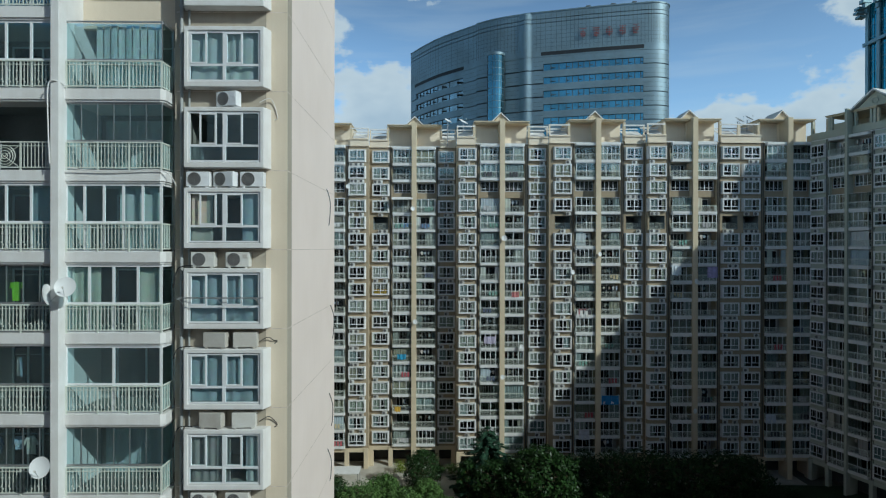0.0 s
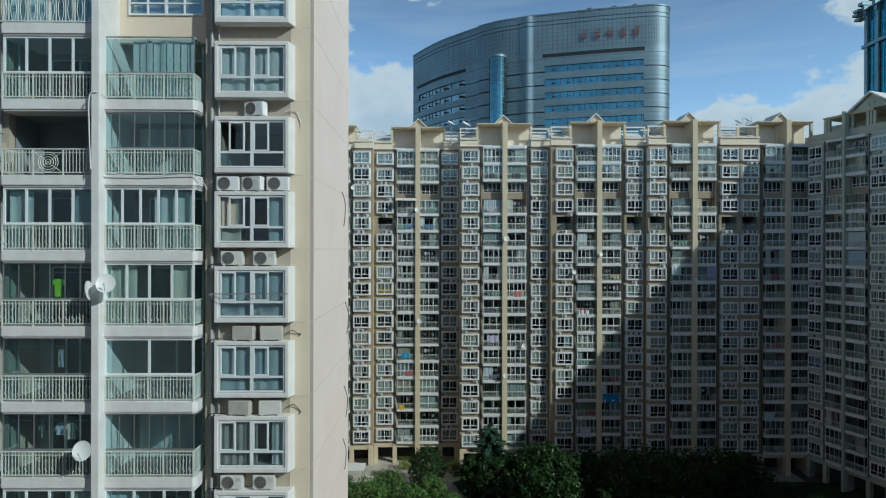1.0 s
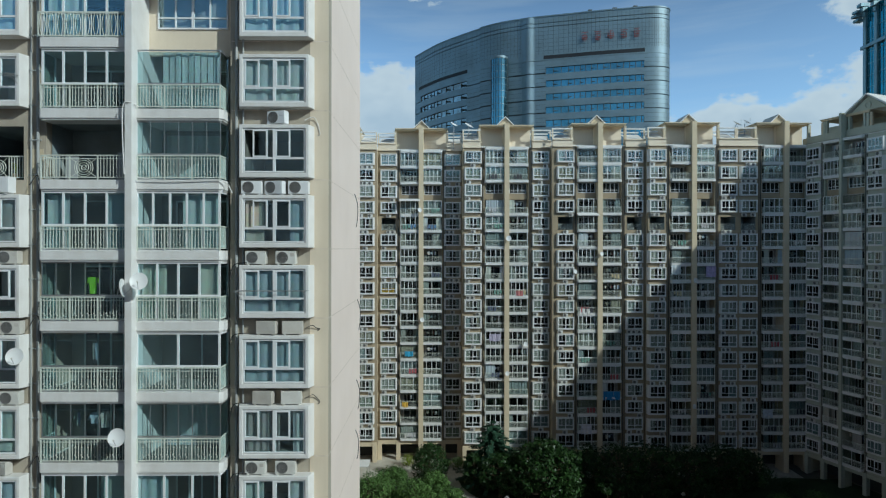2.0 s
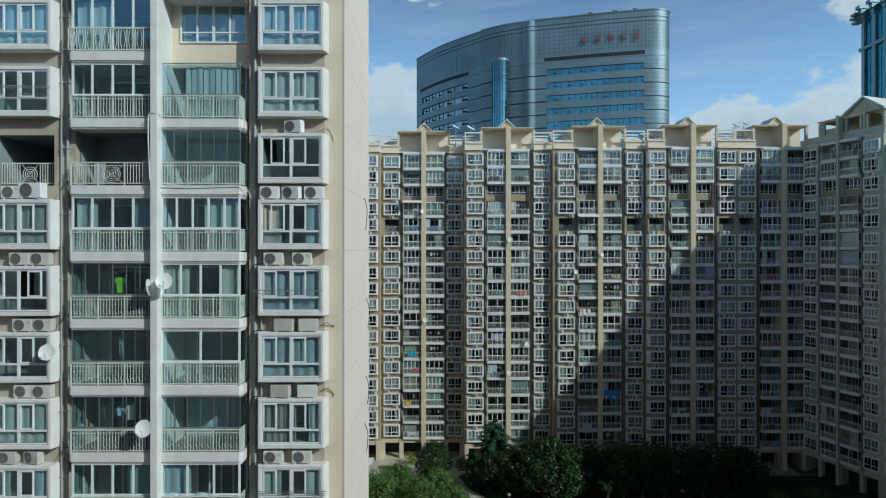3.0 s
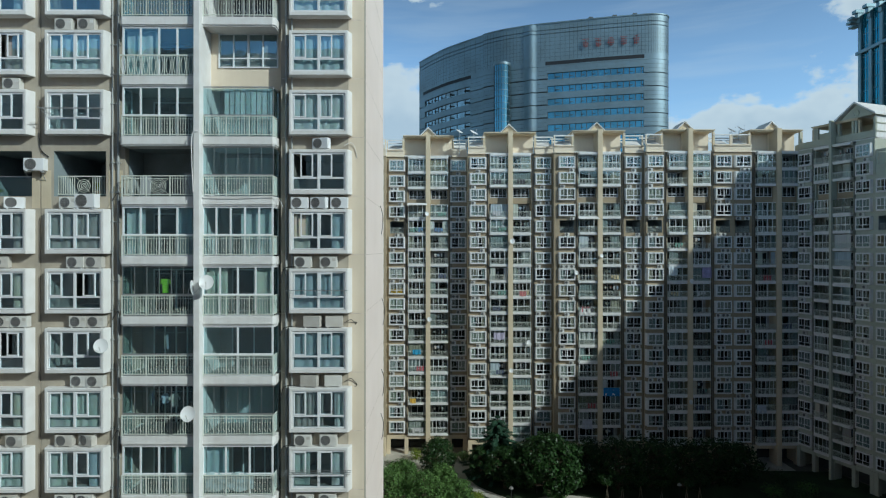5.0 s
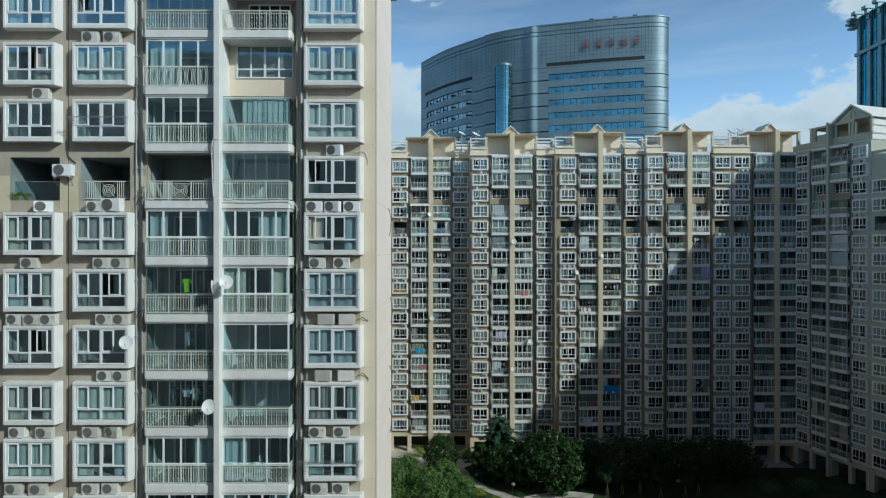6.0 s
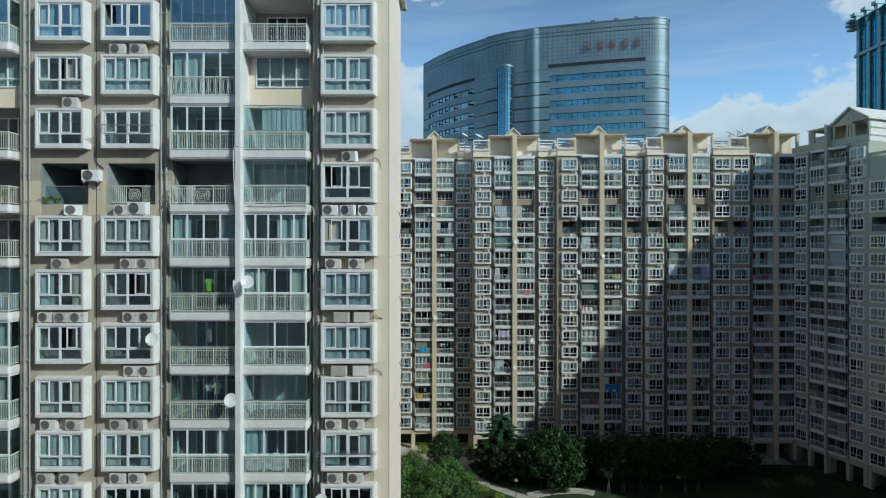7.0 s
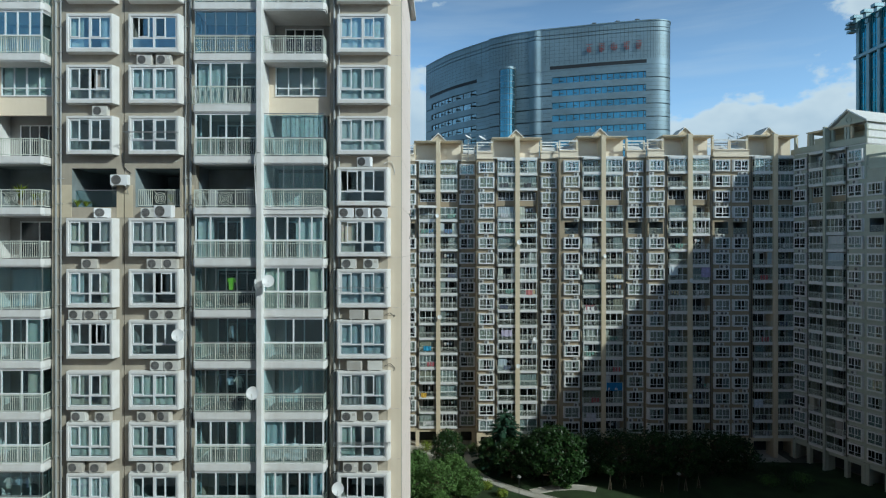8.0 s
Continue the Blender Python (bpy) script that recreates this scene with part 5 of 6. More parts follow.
H_FLOOR = 4.03
BAR = Kit().box(-0.5, 0.5, -0.5, 0.5, -0.5, 0.5).mesh("bar", GROOVE)
for line, x_win0, x_win1 in ((left_line, -1.6, 14.2), (right_line, 37.5, 65.1)):
    # one ring of panels a storey, with a dark joint between them
    for z0, z1 in [(95.7, 105.8), (106.0, 107.0), (107.2, H_TOP)]:
        hotel_part("panel_band", ribbon(line, z0, z1, 0.0, 0.5), PANEL, smooth=False)
    z = 95.6
    i = 0
    while z > 24:
        for a, b in ((line[0].x - 0.1, x_win0), (x_win1, line[-1].x + 5)):
            seg = cut(line, a, b)
            if len(seg) > 1:
                gap = 0.42 if seg[0].x > 15 and seg[0].x < 30 else 0.26
                hotel_part("panel_band", ribbon(seg, z - H_FLOOR + gap, z, 0.0, 0.5), PANEL)
        seg = cut(line, x_win0, x_win1)
        # solid spandrel and the window band under it
        hotel_part("spandrel", ribbon(seg, z - 2.0, z, 0.03, 0.5), PANEL)
        win = hotel_part("window", ribbon(seg, z - H_FLOOR + 0.1, z - 2.0, -0.42, 0.2), PALEGLASS if line is left_line else BLUEGLASS)
        for j, p in enumerate(seg):
            if j % 3 == 0:
                way = (seg[min(j + 1, len(seg) - 1)] - seg[max(j - 1, 0)]).normalized()
                c = p - Vector((way.y, -way.x)) * 0.36
                bar = part("mullion", BAR, win, inv @ Vector((c.x, c.y - 0.035, z - 0.5 * H_FLOOR - 0.95)))
                bar.scale = (0.18, 0.17, H_FLOOR - 2.1)
            if j % 6 == 3 and j + 2 < len(seg):
                p1, p2 = seg[j], seg[j + 2]
                y0, y1 = min(p1.y, p2.y) + 0.3, max(p1.y, p2.y) + 0.4
                bar = part("transom", BAR, win, inv @ Vector(((p1.x + p2.x) / 2, (y0 + y1) / 2, z - H_FLOOR + 0.8)))
                bar.scale = (p2.x - p1.x, y1 - y0, 0.1)
        z -= H_FLOOR
        i += 1
    hotel_part("joint_backing", ribbon(line, 0, H_TOP - 0.2, -0.62), GROOVE)
    seg = cut(line, x_win0 - 0.6, x_win1 + 0.2)
    hotel_part("louvre", ribbon(seg, 96.1, 97.2, 0.02, 0.2), LOUVRE)
    hotel_part("coping", ribbon(line, H_TOP, H_TOP + 0.35, 0.2, 1.2), PANEL)
# soft rounded fold in the front, a drum of panels for each storey
fold_way, fold_out = Vector((0.934, -0.357)), Vector((-0.357, -0.934))
fold = [Vector((32.5, 153.63)) + fold_way * q + fold_out * (0.03 + 0.38 * (1 + math.cos(math.pi * q / 2.3))) for q in [-2.3 + 4.6 * i / 26 for i in range(27)]]
for top_z, low_z in [(H_TOP, 107.2), (107.0, 106.0), (105.8, 95.7)] + [(95.6 - H_FLOOR * i, 95.6 - H_FLOOR * (i + 1) + 0.3) for i in range(17)]:
    hotel_part("fold_panel", ribbon(fold, low_z, top_z, 0.0, 0.3), PANEL, smooth=True)
hotel_part("fold_backing", ribbon(fold, 24, H_TOP - 0.2, -0.25), GROOVE)
# panel joints that run up the wall
up = Kit()
for line in (left_line, right_line):
    for j in range(0, len(line) - 1, 2):
        p, q2 = line[j], line[j + 1]
        n = Vector((q2.y - p.y, p.x - q2.x)).normalized()
        a, b = p + n * 0.012, p + (q2 - p).normalized() * 0.09 + n * 0.012
        up.poly([(a.x, a.y, 97.6), (b.x, b.y, 97.6), (b.x, b.y, H_TOP - 0.5), (a.x, a.y, H_TOP - 0.5)])
hotel_part("panel_joint", up, FINEJOINT)
level = Kit()
for line in (left_line, right_line):
    for z in (98.6, 99.8, 101.0, 102.2, 103.4, 104.6):
        ribbon(line, z, z + 0.07, 0.012, 0.0, 0, level)
    for lo, hi in ((line[0].x - 0.1, 14.2 if line is left_line else 37.5), (14.2 if line is left_line else 65.1, line[-1].x + 5)):
        seg = cut(line, lo, hi)
        for i in range(16):
            if len(seg) > 1 and not (line is left_line and hi == 14.2):
                for q2 in (1.3, 2.6):
                    ribbon(seg, 95.6 - H_FLOOR * i - q2, 95.67 - H_FLOOR * i - q2, 0.012, 0.0, 0, level)
hotel_part("panel_joint", level, FINEJOINT)
# stair tube of glass
tube_pts = [Vector((23.7 + 2.55 * math.cos(a), 155.6 + 2.55 * math.sin(a))) for a in [math.pi + math.pi * i / 18 for i in range(19)]]
z = 96.9
while z > 30:
    hotel_part("tube_glass", ribbon(tube_pts, z - 2.0, z - 0.12, 0.0, 0.1), BLUEGLASS, smooth=True)
    hotel_part("tube_ring", ribbon(tube_pts, z - 0.12, z, 0.05, 0.2), PANEL, smooth=True)
    z -= 2.0
hotel_part("tube_cap", Kit().prism([(p.x, p.y) for p in [q2 + (q2 - Vector((23.7, 155.6))) * 0.08 for q2 in tube_pts]], 96.9, 97.6), PANEL)
bars = Kit()
for p in tube_pts[::2]:
    bars.tube([(p.x, p.y - 0.02, 30), (p.x, p.y - 0.02, 96.9)], 0.07, 4)
hotel_part("tube_mullion", bars, GROOVE)
hotel_part("rear_wall", Kit().poly([(74.0, 152, 0), (66, 205, 0), (66, 205, H_TOP), (74.0, 152, H_TOP)]).poly([(66, 205, 0), (-4.3, 206, 0), (-4.3, 206, H_TOP), (66, 205, H_TOP)]).poly([(-4.3, 206, 0), (-3.7, 190.2, 0), (-3.7, 190.2, H_TOP), (-4.3, 206, H_TOP)]), PANEL)
hotel_part("roof", Kit().poly([(p.x, p.y, H_TOP - 0.3) for p in left_line + right_line] + [(66, 205, H_TOP - 0.3), (-4.3, 206, H_TOP - 0.3)]), PANEL)
# five red characters, drawn as plain strokes
rng = random.Random(2)
for i in range(5):
    x = 48.6 + 3.6 * i
    y = 148.75 - (x - 48.6) * 0.243
    strokes = [(-0.06, 0.06, -1.4, 1.4)]
    for j in range(4):
        h, w = 1.25 - 0.72 * j + rng.uniform(-0.12, 0.12), rng.uniform(0.5, 1.05)
        strokes.append((-w, w, h - 0.055, h + 0.055))
    for side in (-1, 1):
        w, lo = side * rng.uniform(0.35, 0.8), rng.uniform(-1.4, -0.4)
        strokes += [(w - 0.055, w + 0.055, lo, lo + rng.uniform(1.0, 1.7)), (min(w, 0), max(w, 0), lo + 0.3, lo + 0.42)]
    k = Kit().lattice(strokes, -0.15, 0.0)
    ob = part("sign_character", k.mesh("sign_character", REDSIGN), hotel, label="red sign strokes on the hotel wall")
    ob.matrix_basis = inv @ pose(x, y - 0.3, 101.6, 0, 0, -13.6)
for x, y in ((50.4, 149.6), (57.3, 148), (63, 146.6)):
    hotel_part("roof_lamp", Kit().tube([(x, y, H_TOP), (x, y, H_TOP + 0.8)], 0.08, 5).box(x - 0.6, x + 0.6, y - 0.4, y + 0.4, H_TOP + 0.8, H_TOP + 1.15), GROOVE)

# ---- the teal tower ----
TEAL = surface("teal_mirror_glass", (0.03, 0.20, 0.27), 0.10, 0.85, spread=0.25, scale=0.1, fine=0.6, bump=0)
TEALRIB = surface("teal_metal_rib", (0.19, 0.285, 0.325), 0.4, 0.45, spread=0.12, scale=0.3, bump=0)
teal = thing("teal_tower", 138, 156, 0, "teal glass tower with a crown of projecting fins", "high-rise", turn=-1)
part("glass_wall", Kit().box(0, 34, -44, 0, 0, 113.2).mesh("glass_wall", TEAL), teal)
for i in range(10):
    y = -0.6 - 4.6 * i
    part("rib", Kit().box(-0.7, 0.0, y - 1.3, y, 0, 110.6).mesh("rib", TEALRIB, bevel=0.1), teal)
    part("fin", Kit().prism([(-2.4, y - 1.6), (0.4, y - 1.6), (0.4, y + 0.3), (-2.4, y + 0.3)], 113.5, 114.6).prism([(-1.7, y - 1.4), (0, y - 1.4), (0, y), (-1.7, y)], 112.0, 113.5).prism([(-1.1, y - 1.3), (0, y - 1.3), (0, y - 0.1), (-1.1, y - 0.1)], 110.4, 112.0).mesh("fin", TEALRIB, bevel=0.08), teal)
    for q2 in (1.9, 3.0):
        part("mullion", Kit().box(-0.12, 0, y - q2 - 0.1, y - q2, 0, 112).mesh("mullion", TEALRIB), teal)
for z in (100.6, 60.0, 78.0):
    part("ring_band", Kit().box(-0.9, 0, -44, 0.3, z, z + 1.1).mesh("ring_band", TEALRIB, bevel=0.08), teal)
z = 110.0
while z > 20:
    z -= 3.6
    part("floor_line", Kit().box(-0.06, 0, -44, 0, z, z + 0.18).mesh("floor_line", TEALRIB), teal)
for k, (w, z) in enumerate(((2.3, 109.6), (2.9, 110.9), (2.6, 112.2))):
    part("corner_fin", Kit().box(-w, 0.0, -0.6, 1.6, z, z + 0.8).mesh("corner_fin", TEALRIB, bevel=0.08), teal)


# ---- the garden ----
BARK = surface("brown_bark", (0.10, 0.075, 0.05), 0.95, spread=0.3, scale=2, bump=0.6)


def leaf_material(name, colour, gloss=0.5, shine=0.16):
    m = bpy.data.materials.new(name)
    m.use_nodes = True
    nt = m.node_tree
    bsdf = nt.nodes["Principled BSDF"]
    geo = nt.nodes.new("ShaderNodeNewGeometry")
    ramp = nt.nodes.new("ShaderNodeValToRGB")
    ramp.color_ramp.elements[0].color = (*[c * 0.55 for c in colour], 1)
    ramp.color_ramp.elements[1].color = (*[min(1, c * 1.5) for c in colour], 1)
    nt.links.new(geo.outputs["Random Per Island"], ramp.inputs["Fac"])
    nt.links.new(ramp.outputs["Color"], bsdf.inputs["Base Color"])
    bsdf.inputs["Roughness"].default_value = gloss
    bsdf.inputs["Specular IOR Level"].default_value = shine
    return m


LEAF_DARK = leaf_material("dark_green_leaves", (0.022, 0.050, 0.012), 0.42, 0.22)
LEAF_MID = leaf_material("green_leaves", (0.085, 0.15, 0.040))
LEAF_LIGHT = leaf_material("yellow_green_leaves", (0.17, 0.22, 0.03))
NEEDLES = leaf_material("blue_green_needles", (0.036, 0.080, 0.048), 0.7)


def leaves(k, centre, r, flat, count, size, rng):
    """A clump: leaves of two triangles on and under an uneven shell."""
    c = Vector(centre)
    for _ in range(count):
        d = Vector((rng.gauss(0, 1), rng.gauss(0, 1), rng.gauss(0, 1))).normalized()
        p = c + Vector((d.x * r, d.y * r, d.z * r * flat)) * rng.uniform(0.55, 1.08)
        n = (d + Vector((rng.uniform(-0.8, 0.8), rng.uniform(-0.8, 0.8), rng.uniform(-0.3, 0.9)))).normalized()
        a = n.orthogonal().normalized()
        a.rotate(Matrix.Rotation(rng.uniform(0, 6.3), 3, n))
        b = n.cross(a)
        s = size * rng.uniform(0.6, 1.3)
        k.poly([p - a * s, p + b * s * 0.45, p + a * s, p - b * s * 0.45])


def tree(x, y, h, r, leaf, label, seed, clumps=16, size=0.26, low=0.3, flat=0.75, per=130, lump=(0.25, 0.38)):
    rng = random.Random(seed)
    ob = thing("tree", x, y, 0, label, "tree", "courtyard trees")
    trunk = Kit()
    t0 = h * 0.045
    n = len(trunk.v)
    for i in range(5):
        q = i / 4
        for j in range(8):
            a = 2 * math.pi * j / 8
            rr = t0 * (1.25 - 0.85 * q)
            trunk.v.append((rr * math.cos(a) + 0.1 * math.sin(3 * q), rr * math.sin(a), h * 0.7 * q))
    for i in range(4):
        for j in range(8):
            trunk.f.append((n + i * 8 + j, n + i * 8 + (j + 1) % 8, n + (i + 1) * 8 + (j + 1) % 8, n + (i + 1) * 8 + j))
            trunk.s.append(0)
    crown = Kit()
    for i in range(clumps):
        a = 2.4 * i + rng.uniform(-0.4, 0.4)
        q = (i + 0.5) / clumps
        z = h * (low + (0.93 - low) * q)
        spread = r * math.sqrt(max(0.05, 1 - (2 * q - 0.85) ** 2 * 0.8)) * rng.uniform(0.5, 0.86)
        cx, cy = spread * math.cos(a), spread * math.sin(a)
        trunk.tube([(0.05, 0, h * 0.7 * min(0.9, q + 0.12)), (cx * 0.5, cy * 0.5, z - 0.2 * h * 0.4), (cx, cy, z)], t0 * 0.28, 5)
        leaves(crown, (cx, cy, z), r * rng.uniform(*lump), flat, per, size, rng)
    part("trunk", trunk.mesh("trunk", BARK), ob)
    part("crown", crown.mesh("crown", leaf), ob)
    return ob


def conifer(x, y, h, r, seed):
    rng = random.Random(seed)
    ob = thing("conifer", x, y, 0, "tall dark blue-green conifer with drooping tiers", "tree", "courtyard trees")
    trunk = Kit().tube([(0, 0, 0), (0, 0, h * 0.5), (0.05, 0, h)], 0.13, 8)
    crown = Kit()
    tiers = 17
    for i in range(tiers):
        q = i / (tiers - 1)
        z = h * (0.16 + 0.83 * q)
        reach = r * (1 - q) ** 0.55 * rng.uniform(0.85, 1.1) + 0.15
        for j in range(max(4, int(11 - 6 * q))):
            a = 2 * math.pi * j / max(4, int(11 - 6 * q)) + i * 0.7 + rng.uniform(-0.2, 0.2)
            l = reach * rng.uniform(0.75, 1.1)
            tip = Vector((l * math.cos(a), l * math.sin(a), z - 0.22 * l + 0.1))
            trunk.tube([(0, 0, z), tuple(tip)], 0.03, 4)
            for s in range(int(22 + 40 * l)):
                t = rng.uniform(0.15, 1)
                p = Vector((0, 0, z)).lerp(tip, t) + Vector((rng.gauss(0, 0.16), rng.gauss(0, 0.16), rng.uniform(-0.2, 0.08)))
                d = (tip - Vector((0, 0, z))).normalized() + Vector((rng.gauss(0, 0.4), rng.gauss(0, 0.4), rng.uniform(-0.5, 0.15)))
                d.normalize()
                b = d.cross(Vector((0, 0, 1))).normalized() * 0.10
                crown.poly([p - d * 0.22, p + b, p + d * 0.32, p - b])
    part("trunk", trunk.mesh("trunk", BARK), ob)
    part("crown", crown.mesh("crown", NEEDLES), ob)


conifer(13.6, 70, 10.3, 5.9, 4)
tree(21.0, 64, 9.0, 6.6, LEAF_DARK, "broad dark evergreen tree with glossy leaves", 1, 84, 0.30, 0.16, 0.8, 120, (0.17, 0.25))
tree(10.4, 67.6, 6.2, 1.9, LEAF_DARK, "slim dark evergreen tree beside the path", 3, 26, 0.22, 0.14, 0.8, 100)
tree(14.4, 65.5, 6.8, 3.2, LEAF_DARK, "dark evergreen tree below the conifer", 2, 32, 0.22, 0.2, 0.8, 100)
for i, (x, y, h, r) in enumerate(((27.5, 67, 7.0, 4.8), (32.5, 65, 7.9, 5.4), (38.0, 66, 7.8, 5.3), (43.5, 66, 7.3, 5.2), (49.0, 67, 7.2, 5.0), (53.5, 68, 6.3, 4.0))):
    tree(x, y, h, r, LEAF_DARK, "dense dark tree in the shaded courtyard", 10 + i, 30, 0.26, 0.16, 0.75, 100)
for i, (x, y, h, r, leaf) in enumerate(((-4.5, 56.5, 6.9, 4.2, LEAF_MID), (1.6, 56.5, 6.1, 3.6, LEAF_MID), (6.4, 58.5, 4.1, 2.6, LEAF_MID), (3.3, 70.5, 6.6, 3.0, LEAF_DARK), (-9.5, 62, 5.6, 3.2, LEAF_DARK), (4.2, 64.0, 4.4, 2.4, LEAF_MID), (-2.0, 64, 5.2, 2.8, LEAF_MID), (-15, 58, 7, 4, LEAF_MID))):
    tree(x, y, h, r, leaf, "sunlit leafy green tree in the courtyard" if leaf is not LEAF_DARK else "dark green rounded tree in the courtyard", 30 + i, 38, 0.165, 0.16, 0.8, 170)


def shrub(x, y, r, h, leaf, label, seed):
    rng = random.Random(seed)
    ob = thing("shrub", x, y, 0, label, "shrub", "courtyard shrubs")
    k = Kit()
    for i in range(6):
        a = i * 1.1
        leaves(k, (0.4 * r * math.cos(a), 0.4 * r * math.sin(a), h * 0.5), r * 0.62, h / (1.3 * r), 110, 0.13, rng)
    part("foliage", k.mesh("foliage", leaf), ob)
    part("stem", Kit().tube([(0, 0, 0), (0, 0, h * 0.5)], 0.05, 6).mesh("stem", BARK), ob)


for i, (x, y, r, h, leaf) in enumerate(((-0.6, 78, 1.3, 2.3, LEAF_LIGHT), (8.2, 77.5, 1.4, 1.9, LEAF_MID), (10.4, 76.5, 1.2, 2.0, LEAF_LIGHT), (11.8, 57.9, 1.0, 1.4, LEAF_LIGHT), (6.2, 77.6, 1.0, 1.6, LEAF_MID), (22.5, 61.0, 0.9, 1.2, LEAF_MID), (-3.2, 71.5, 1.5, 2.0, LEAF_LIGHT), (9.6, 61.0, 1.2, 1.3, LEAF_LIGHT), (56, 62, 1.8, 2.0, LEAF_MID), (59, 60, 2.0, 2.2, LEAF_DARK), (62, 63, 1.8, 2.0, LEAF_MID), (60, 67, 1.6, 2.2, LEAF_DARK))):
    shrub(x, y, r, h, leaf, "yellow-green clipped garden shrub" if leaf is LEAF_LIGHT else "green shrub by the path", 60 + i)


def path_strip(name, points, w, label):
    line = smooth_line(points, 8)
    k = Kit()
    left_e, right_e = [], []
    for i, p in enumerate(line):
        way = (line[min(i + 1, len(line) - 1)] - line[max(i - 1, 0)]).normalized()
        n = Vector((way.y, -way.x))
        left_e.append(p - n * w / 2)
        right_e.append(p + n * w / 2)
    for a, b, c, d in zip(right_e, right_e[1:], left_e[1:], left_e):
        k.poly([(a.x, a.y, 0.045), (b.x, b.y, 0.045), (c.x, c.y, 0.045), (d.x, d.y, 0.045)])
        for p, q2 in ((a, b), (c, d)):
            k.poly([(p.x, p.y, 0.0), (q2.x, q2.y, 0.0), (q2.x, q2.y, 0.045), (p.x, p.y, 0.045)])
    ob = new(name, k.mesh(name, PAVING))
    tagged(ob, label, "path", kind="structure")
    for e in (left_e, right_e):
        kk = Kit()
        for p, q2 in zip(e, e[1:]):
            d = (q2 - p).normalized() * 0.02
            n = Vector((d.y, -d.x)).normalized() * 0.09
            kk.prism([(v.x, v.y) for v in (p - n, q2 - n, q2 + n, p + n)][::-1], 0.0, 0.13)
        kerb = new("kerb", kk.mesh("kerb", PAVING))
        tagged(kerb, "pale stone kerb beside the garden path", "kerb", kind="structure")


path_strip("path_curved", [(6.9, 75), (7.6, 69.5), (9.4, 65.4), (12.4, 62.0), (15.6, 59.2), (20, 56.5), (26, 52)], 1.6, "pale curved garden path")
path_strip("path_cross", [(16.8, 59.6), (20.5, 61.0), (24.5, 61.4), (27.2, 60.4)], 1.8, "pale garden path through the shade")
apron = new("pavement", Kit().box(-30, 66, 72.5, 90, -0.02, 0.06).mesh("pavement", PAVING))
tagged(apron, "pale paved strip before the apartment block", "pavement", kind="structure")

carport = thing("carport", -9.6, 72.6, 0, "flat white carport roof on thin posts", "carport")
part("canopy", Kit().box(-2.9, 2.9, -1.6, 1.6, 2.55, 2.68).mesh("canopy", WHITE, bevel=0.02), carport)
for x in (-2.7, 2.7):
    for y in (-1.4, 1.4):
        part("post", Kit().tube([(x, y, 0), (x, y, 2.55)], 0.05, 8).mesh("post", METAL), carport)


def lamp_post(x, y):
    ob = thing("garden_lamp", x, y, 0.0, "dark garden lamp post with a flared shade", "lamp", "garden lamps")
    part("pole", Kit().tube([(0, 0, 0), (0, 0, 3.2)], 0.045, 8).mesh("pole", CABLE), ob)
    part("shade", Kit().prism([(0.32 * math.cos(a), 0.32 * math.sin(a)) for a in [i * math.pi / 5 for i in range(10)]], 3.2, 3.35).prism([(0.18 * math.cos(a), 0.18 * math.sin(a)) for a in [i * math.pi / 5 for i in range(10)]], 3.35, 3.5).mesh("shade", GRILLE), ob)


for x, y in ((14.4, 57.6), (18.9, 61.8), (39.8, 58.6)):
    lamp_post(x, y)
STAKE = surface("pale_stake_wood", (0.34, 0.29, 0.21), 0.9, spread=0.2, bump=0.1)
for i, (x, y) in enumerate(((29.5, 60.5), (32.0, 61.0), (35.0, 61.5), (37.5, 59.5), (41.5, 60.0), (44.0, 61.0))):
    rng = random.Random(90 + i)
    ob = thing("sapling", x, y, 0.0, "young tree tied to pale stakes", "tree", "staked saplings")
    part("stake", Kit().tube([(0.25, 0, 0), (0.02, 0, 2.0)], 0.035, 6).tube([(-0.25, 0.1, 0), (-0.02, 0, 2.0)], 0.035, 6).mesh("stake", STAKE), ob)
    part("trunk", Kit().tube([(0, 0, 0), (0.05, 0, 3.0)], 0.05, 6).mesh("trunk", BARK), ob)
    k = Kit()
    for j in range(4):
        leaves(k, (rng.uniform(-0.7, 0.7), rng.uniform(-0.7, 0.7), 3.0 + rng.uniform(-0.3, 0.6)), 0.8, 0.5, 90, 0.16, rng)
    part("crown", k.mesh("crown", LEAF_DARK), ob)


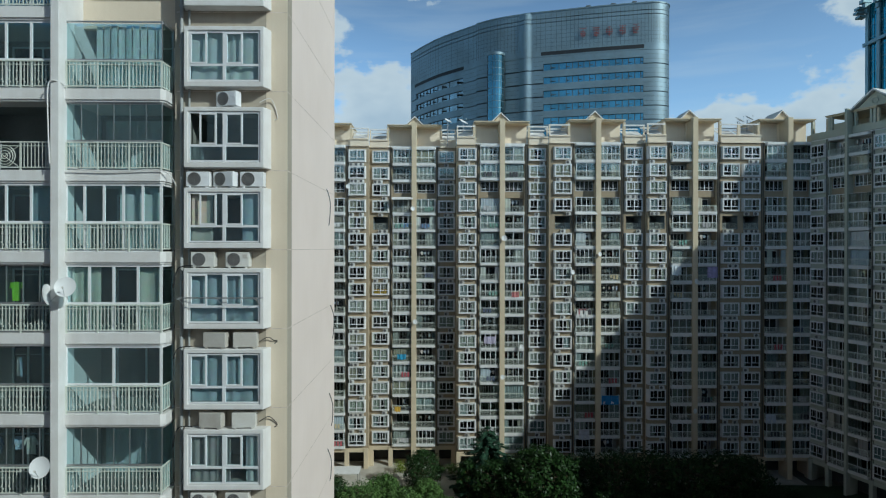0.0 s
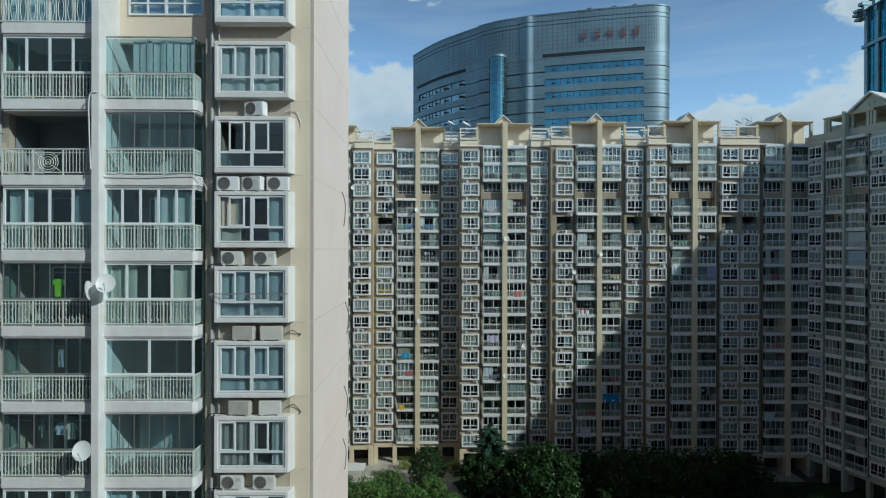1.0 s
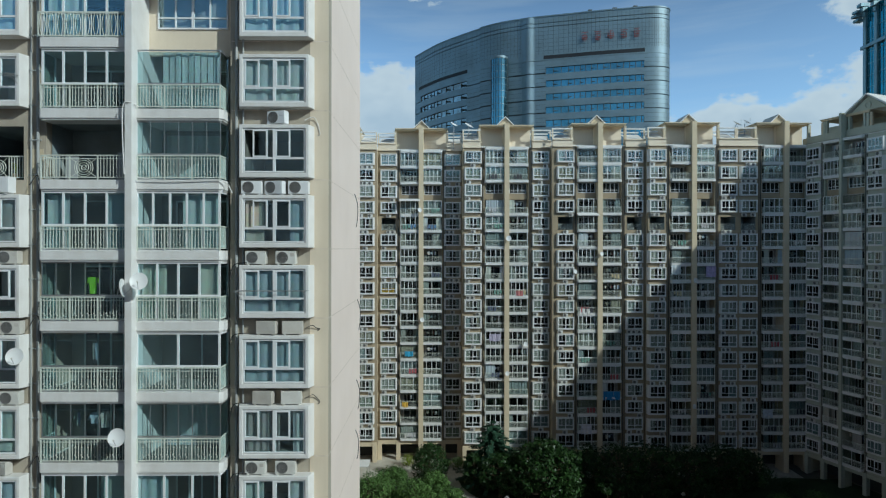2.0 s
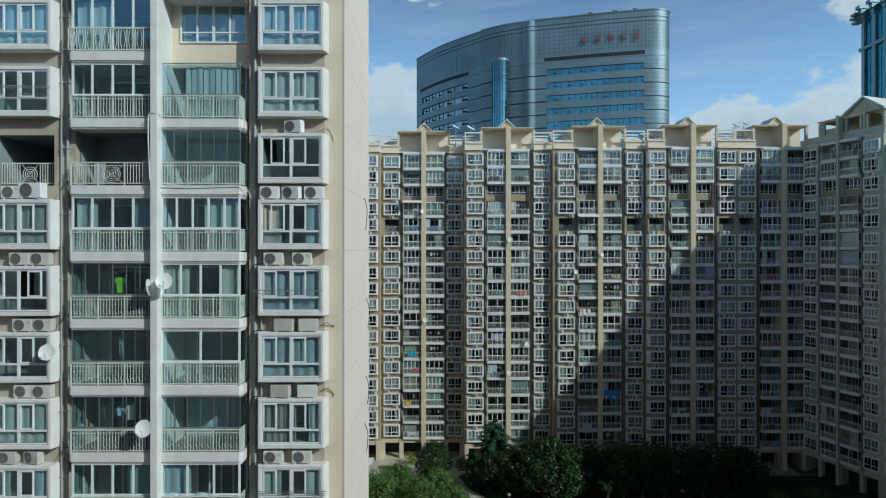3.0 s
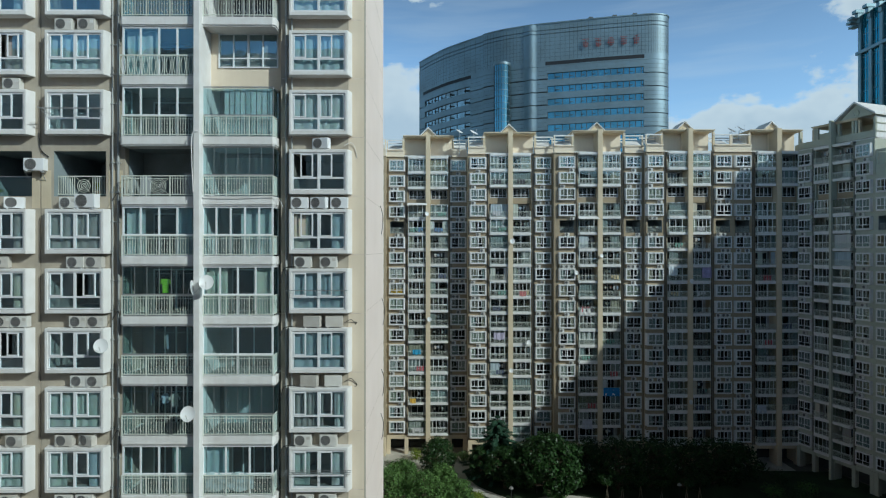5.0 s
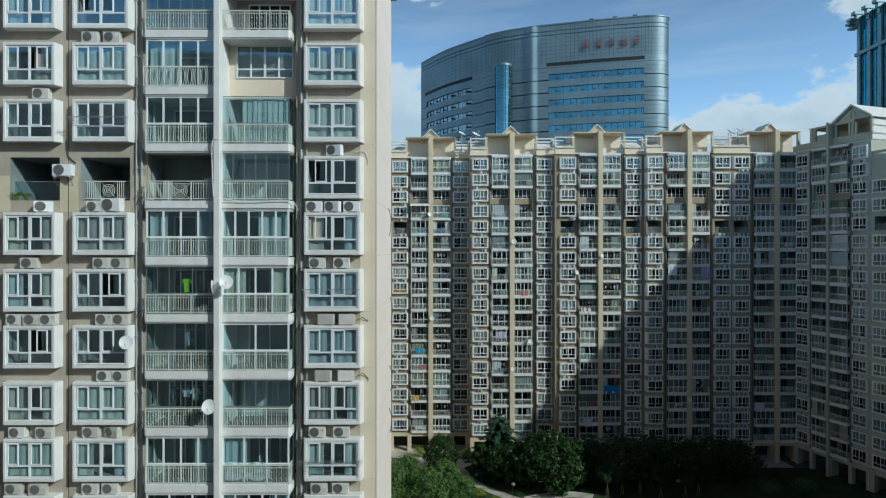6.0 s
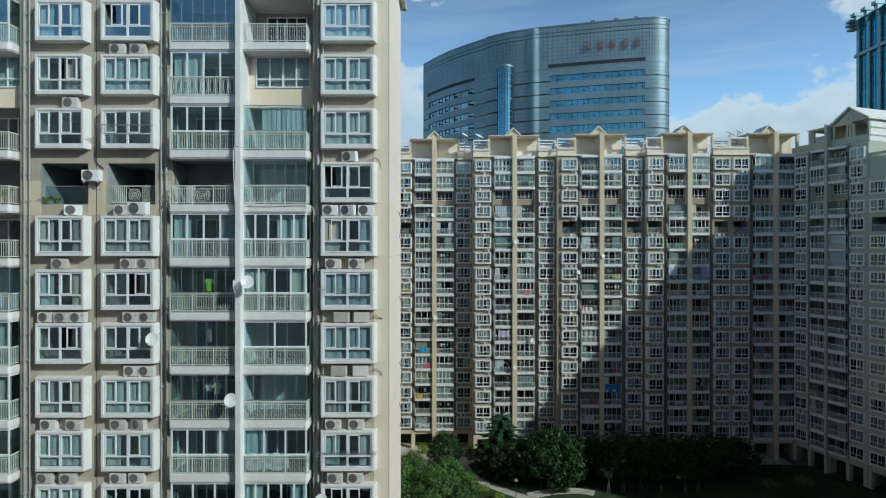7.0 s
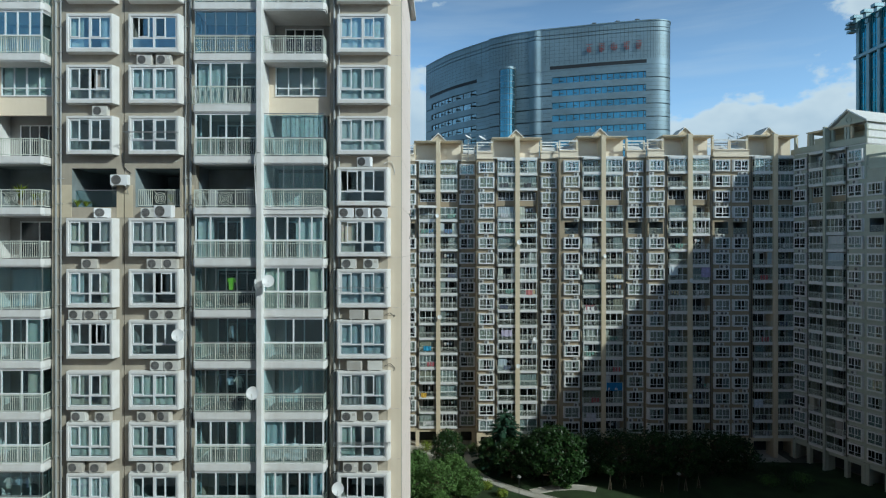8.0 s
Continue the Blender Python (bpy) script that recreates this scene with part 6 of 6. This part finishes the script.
# ---- plants on the open storey ----
def balcony_plant(x, y, z, r, h, label, seed, pot=True):
    rng = random.Random(seed)
    ob = thing("potted_plant" if pot else "grass_tuft", x, y, z, label, "plant", "balcony plants")
    k = Kit()
    for i in range(26 if pot else 70):
        a, reach = rng.uniform(0, 6.3), r * rng.uniform(0.5, 1.0)
        rise = h * rng.uniform(0.75, 1.05)
        base = 0.3 if pot else 0.0
        line = [Vector((reach * q * math.cos(a), reach * q * math.sin(a) * 0.7, base + rise * (1.7 * q - (0.75 if pot else 1.0) * q * q))) for q in (0, 0.35, 0.7, 1.0)]
        side = Vector((-math.sin(a), math.cos(a), 0)) * (0.035 if pot else 0.011)
        for p, q2, w0, w1 in zip(line, line[1:], (0.4, 1.0, 0.8), (1.0, 0.8, 0.1)):
            k.poly([tuple(p - side * w0), tuple(q2 - side * w1), tuple(q2 + side * w1), tuple(p + side * w0)])
    part("leaves", k.mesh("leaves", LEAF_LIGHT), ob)
    if pot:
        rim = [(0.17 * math.cos(i * math.pi / 6), 0.17 * math.sin(i * math.pi / 6)) for i in range(12)]
        part("pot", Kit().prism([(x2 * 0.8, y2 * 0.8) for x2, y2 in rim], 0.0, 0.26).prism(rim, 0.26, 0.32).mesh("pot", BROWN), ob)


OPEN_FLOOR = NEAR_BASE + 13 * STOREY
balcony_plant(-21.7, 0.45, OPEN_FLOOR + 0.012, 0.55, 1.05, "leafy green potted plant behind a balcony railing", 1)
balcony_plant(-20.9, 0.42, OPEN_FLOOR + 0.012, 0.35, 0.45, "small green potted plant behind a balcony railing", 2)
balcony_plant(-20.5, 0.40, OPEN_FLOOR + 0.012, 0.35, 0.5, "small green potted plant behind a balcony railing", 3)
balcony_plant(-18.6, 0.66, OPEN_FLOOR - 0.03, 0.55, 0.62, "wild grass tuft at the edge of a terrace", 4, False)
balcony_plant(-18.1, 0.66, OPEN_FLOOR - 0.03, 0.5, 0.5, "wild grass tuft at the edge of a terrace", 5, False)
balcony_plant(-13.5, 1.30, OPEN_FLOOR - 0.03, 0.35, 0.55, "potted plant on an open terrace", 6)

# pale boards and a box left on the open balcony
BOARD = surface("pale_painted_board", (0.34, 0.37, 0.38), 0.7, spread=0.1, scale=2.0, bump=0.05)
for x, w, h, tilt, label in ((-8.86, 0.42, 1.28, -7, "pale board leaning behind the ring railing"), (-10.95, 0.5, 1.08, -4, "low pale cupboard side behind the ring railing")):
    board = new("board", Kit().box(-w / 2, w / 2, -0.02, 0.02, 0.0, h).box(-w / 2 + 0.04, w / 2 - 0.04, -0.028, -0.02, 0.05, h - 0.05).mesh("board", BOARD))
    board.matrix_basis = pose(x, 1.0, OPEN_FLOOR - 0.07, tilt, 0, 0)
    tagged(board, label, "board")
# faded cloth tied along a rail
net = Kit()
for i in range(14):
    for j in range(3):
        quad = []
        for a, c in ((i, j), (i + 1, j), (i + 1, j + 1), (i, j + 1)):
            quad.append((2.3 * a / 14, 0.02 * math.sin(a * 1.7 + c), 0.16 + 0.28 * c + 0.05 * math.sin(a * 0.8) * (c - 1.5)))
        net.poly(quad)
NETCLOTH = surface("faded_blue_rail_cloth", (0.40, 0.52, 0.55), 0.9, spread=0.25, scale=4.0, bump=0.2)
rail_cloth = new("rail_cloth", net.mesh("rail_cloth", NETCLOTH))
rail_cloth.matrix_basis = pose(-7.6, 0.165, NEAR_BASE + 8 * STOREY)
tagged(rail_cloth, "faded blue cloth tied along a balcony railing", "cloth")
